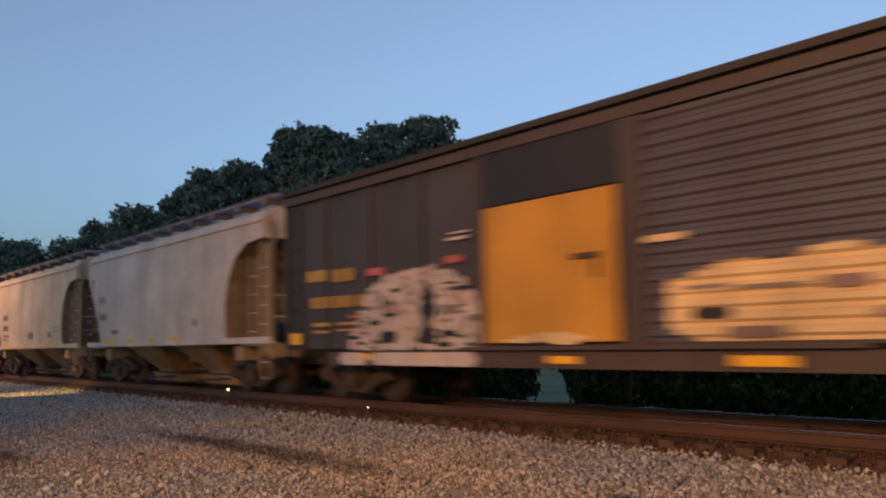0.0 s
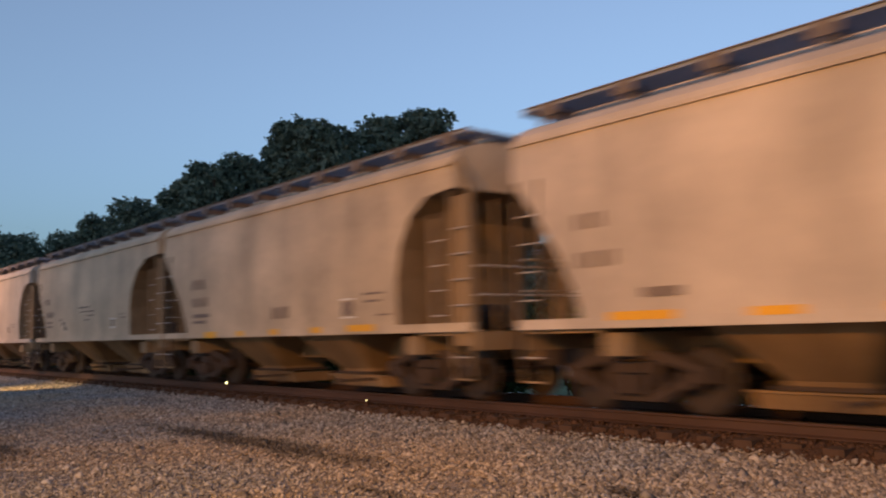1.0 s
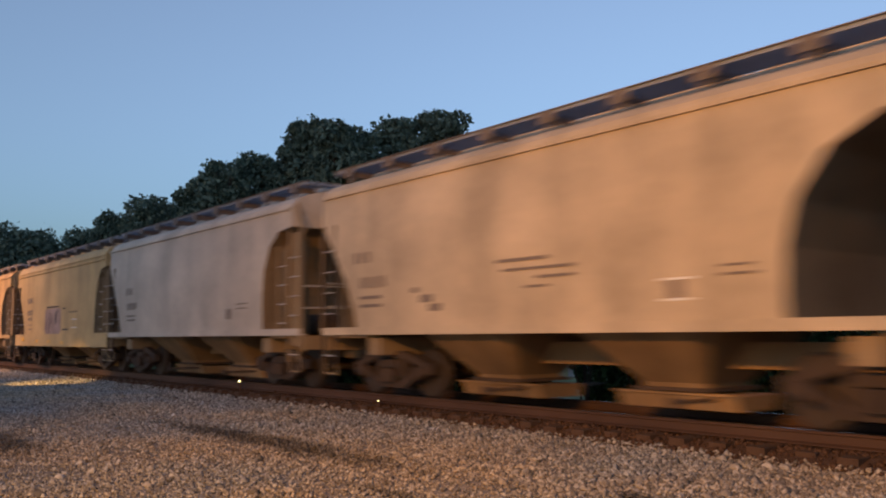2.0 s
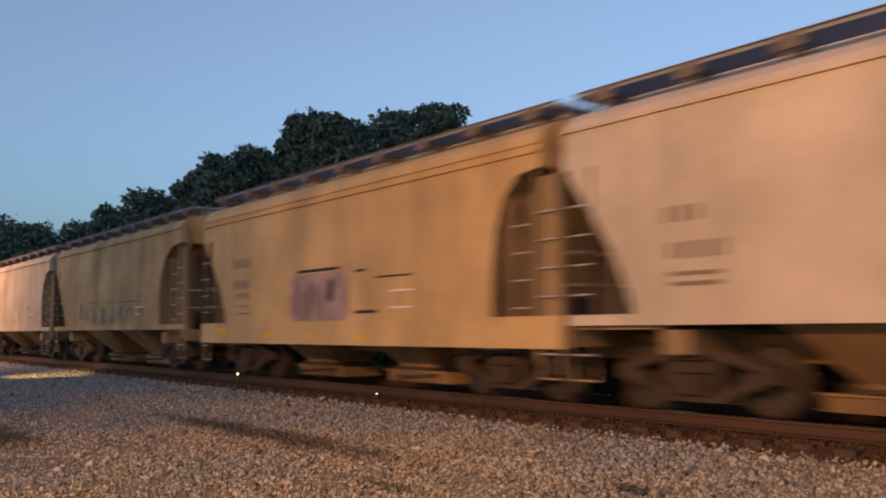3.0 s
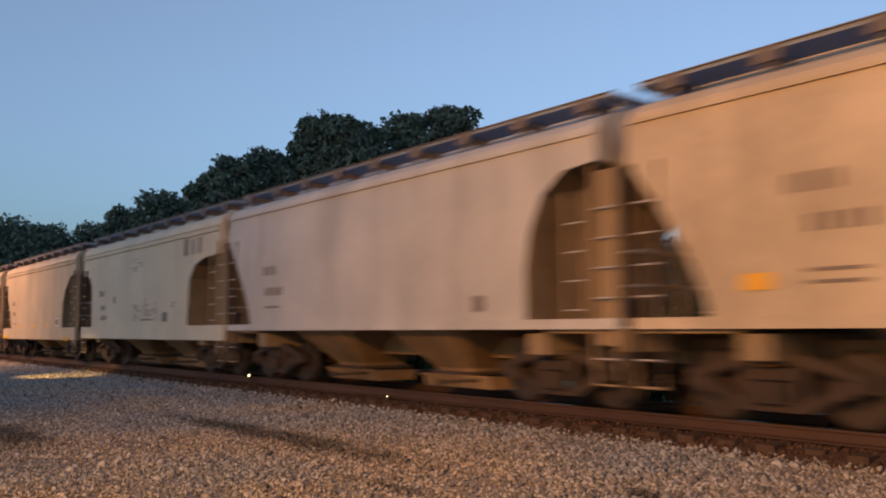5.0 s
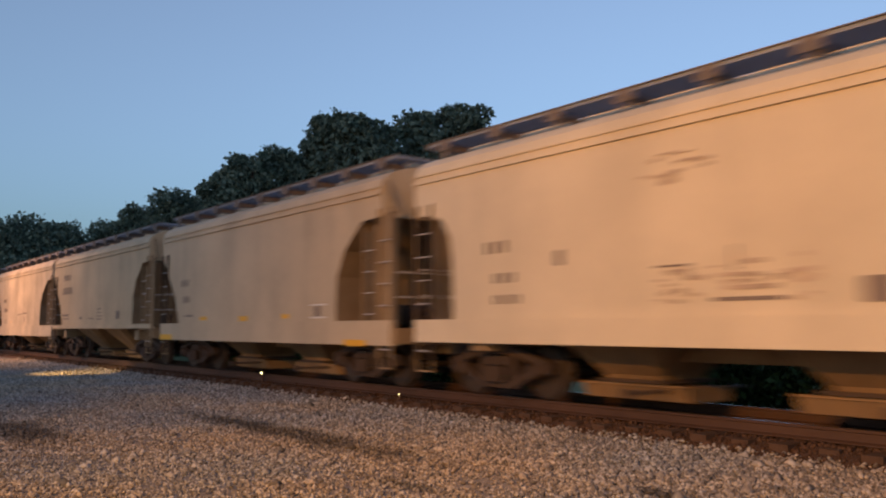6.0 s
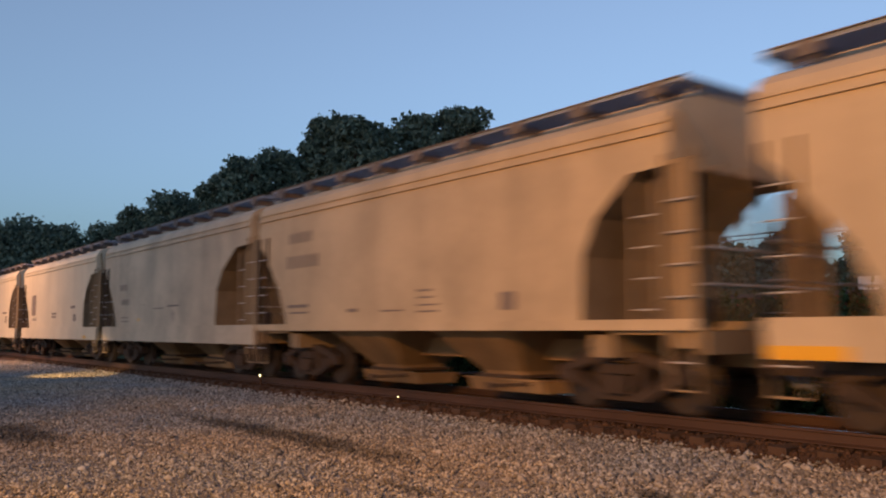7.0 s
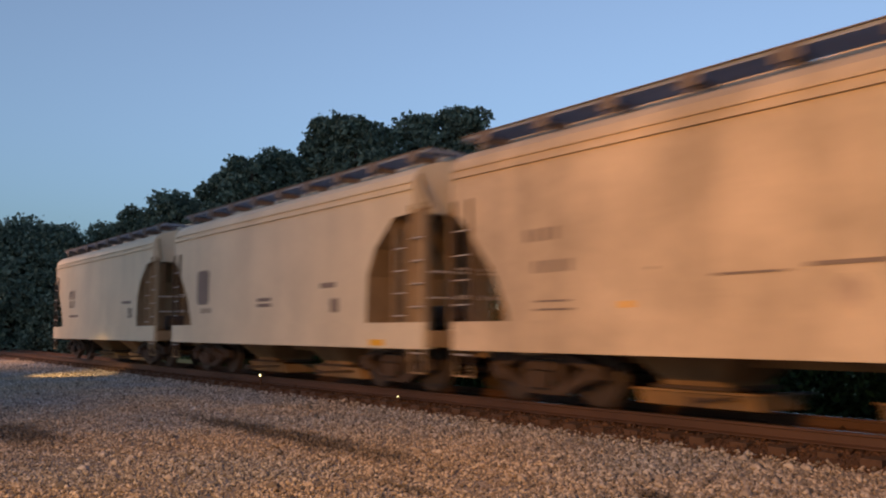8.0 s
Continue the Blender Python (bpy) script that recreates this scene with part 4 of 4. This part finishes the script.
# upright lettering strokes in yellow and plum along the rusty car's side
letters = random.Random(21)
for k in range(34):
    x = -2.5 + 4.7 * (k + letters.random()) / 34
    mark(CARS[5][0], "tqtqtf"[k % 6], x, 1.76 + letters.uniform(-0.06, 0.08), letters.uniform(0.06, 0.16), letters.uniform(0.22, 0.52), -1.56 - 0.0006 * k)
box = build_boxcar()
tagged(box, "dark brown boxcar with yellow door and graffiti", "boxcar")
box.matrix_basis = pose(BOX_MID, TRACK_Y, CAR_Z)

TREES = [(-61.0, 11.3, 9.3, 8.8, 0.03), (-58.5, 13.4, 8.6, 6.3, 0.03), (-67.4, 19.0, 10.2, 5.3, 0.1), (-65.0, 20.1, 11.6, 5.4, 0.2), (-62.2, 22.1, 12.4, 6.0, 0.2), (-63.4, 24.5, 12.2, 4.8, 0.2), (-55.4, 23.1, 13.4, 4.6, 0.2), (-53.0, 23.6, 14.2, 5.4, 0.2), (-53.7, 26.7, 14.9, 6.8, 0.2), (-52.5, 29.1, 17.5, 5.8, 0.2), (-49.7, 29.8, 17.3, 6.5, 0.2), (-50.5, 32.4, 16.9, 5.3, 0.2), (-52.3, 36.9, 19.0, 7.2, 0.2), (-51.9, 40.8, 20.2, 8.1, 0.2),
         (-39.5, 38.3, 7.8, 8, 0.05), (-35.0, 38.5, 7.4, 7, 0.05), (-29.8, 37.6, 6.6, 7, 0.05), (-25.3, 37.2, 6.0, 6, 0.05), (-26, 43, 7.5, 4, 0.2), (-22.5, 45, 7.2, 5, 0.2)]
for k, (x, y, h, w, low) in enumerate(TREES):
    build_tree(x, y, h, w, k + 1, low)
build_hedge(-150, -42, 19.5, 5.0, 5)
build_hedge(-40, -16.4, 16.0, 1.75, 3)
build_hedge(-14.5, 6, 16.0, 1.9, 4)
build_hedge(-75, -8, 33.0, 3.2, 6)


def build_shrub(x, y, height, seed):
    b = tagged(new("shrub"), "small bright green leafy shrub behind the track", "shrub")
    b.location = (x, y, -0.33)
    rng = random.Random(seed)
    s = Shape()
    blobs = []
    for i in range(7):
        bx, by, bz = rng.uniform(-0.45, 0.45), rng.uniform(-0.3, 0.3), height * rng.uniform(0.6, 0.92)
        s.rod((0, 0, 0), (bx, by, bz), 0.015, 5)
        blobs.append((bx, by, bz, 0.24, 0.22, 0.18))
    part("stem", s, BARK, b)
    leaf_cloud("foliage", blobs, 900, 0.07, GREEN_LEAF, b, seed)


build_shrub(-12.5, 13.6, 2.6, 8)
build_shrub(-11.2, 13.7, 2.5, 9)


def build_brick_building():
    b = tagged(new("brick_building"), "low red brick building with flat roof", "building")
    b.location = (-14, 36, -0.1)
    wall = part("wall", Shape().box(0, 0, 1.5, 18, 5, 3.0), BRICK, b, "red brick wall")
    part("roof", Shape().box(0, 0, 3.08, 18.4, 5.4, 0.16), SHINGLE, b, "dark flat roof")
    for i in range(4):
        w = part("window", Shape().box(-6.6 + i * 4.4, -2.52, 1.6, 1.3, 0.06, 1.1), GLASSY, b, "dark window")
        part("window_frame", Shape().box(-6.6 + i * 4.4, -2.53, 2.18, 1.46, 0.1, 0.08).box(-6.6 + i * 4.4, -2.53, 1.02, 1.46, 0.12, 0.08).box(-6.6 + i * 4.4, -2.54, 1.6, 0.06, 0.08, 1.1), SIDING, w)
    for x in (-3.6, -2.0):
        u = tagged(new("roof_unit"), "pale metal ventilation unit on the flat roof", "roof vent", "roof vents")
        u.location = (-14 + x, 35, 3.06)
        part("housing", Shape().box(0, 0, 0.30, 0.9, 0.8, 0.60), SIDING, u)
        part("cap", Shape().box(0, 0, 0.64, 1.0, 0.9, 0.08), SHINGLE, u)


def build_cable():
    for x in (-45, 24):
        p = tagged(new("utility_pole"), "weathered wooden utility pole", "pole", "utility poles")
        p.location = (x, 25, -0.35)
        part("shaft", Shape().lathe((0, 0, 0), (0, 0, 1), [(0, 0.14), (5.75, 0.10)], 10), BARK, p)
        part("crossarm", Shape().box(0, 0, 5.35, 0.12, 1.6, 0.12), BARK, p)
    for y, z in ((24.4, 5.06), (25.6, 5.06)):
        s = Shape()
        pts = [(-45 + 69 * i / 16, y, z - 0.55 * (1 - (i / 8 - 1) ** 2)) for i in range(17)]
        for a, b in zip(pts, pts[1:]):
            s.rod(a, b, 0.02, 5)
        tagged(part("utility_cable", s, DARK_STEEL), "sagging dark overhead cable", "cable", "overhead cables")


def build_small():
    u = tagged(new("ground_box"), "pale concrete utility box on the lawn", "utility box")
    u.location = (-22.8, 24.5, -0.25)
    part("case", Shape().box(0, 0, 0.22, 0.8, 0.5, 0.44), CONCRETE, u)
    part("lid", Shape().box(0, 0, 0.47, 0.9, 0.6, 0.06), CONCRETE, u)


def build_glint(x, y, z, r):
    """A made-up glowing disc on a stub post between the ties, for a bright glint."""
    m = tagged(new("marker_lamp"), "small glowing yellow stand-in for a glint beside the rail", "marker lamp", "marker lamps along the rail")
    m.location = (x, y, 0.15)
    part("post", Shape().lathe((0, 0, 0), (0, 0, 1), [(0, 0.03), (z - 0.15 - r, 0.02)], 8), RAIL, m)
    part("housing", Shape().box(0, 0.02, z - 0.15, r * 3.0, 0.05, r * 2.2), RAIL, m)
    part("lens", Shape().lathe((0, -0.005, z - 0.15), (0, -1, 0), [(0, r * 0.9), (0.02, r), (0.035, r * 0.6)], 10), GLOW, m, "glowing yellow disc for the glint")


build_brick_building()
build_cable()
build_small()
build_glint(-19.75, 9.28, 0.405, 0.028)
build_glint(-13.75, 9.28, 0.25, 0.008)


def motions():
    for car, mid in CARS:
        walk(car, [(t, pose(mid + SPEED * t, TRACK_Y, CAR_Z)) for t in (0.0, 1.0, 2.0, 3.0, 4.0, 5.0, 6.0, 7.0, 8.0)])
    walk(box, [(t, pose(BOX_MID + SPEED * t, TRACK_Y, CAR_Z)) for t in (0.0, 1.0, 2.0, 3.0, 4.0, 5.0, 6.0, 7.0, 8.0)])


motions()
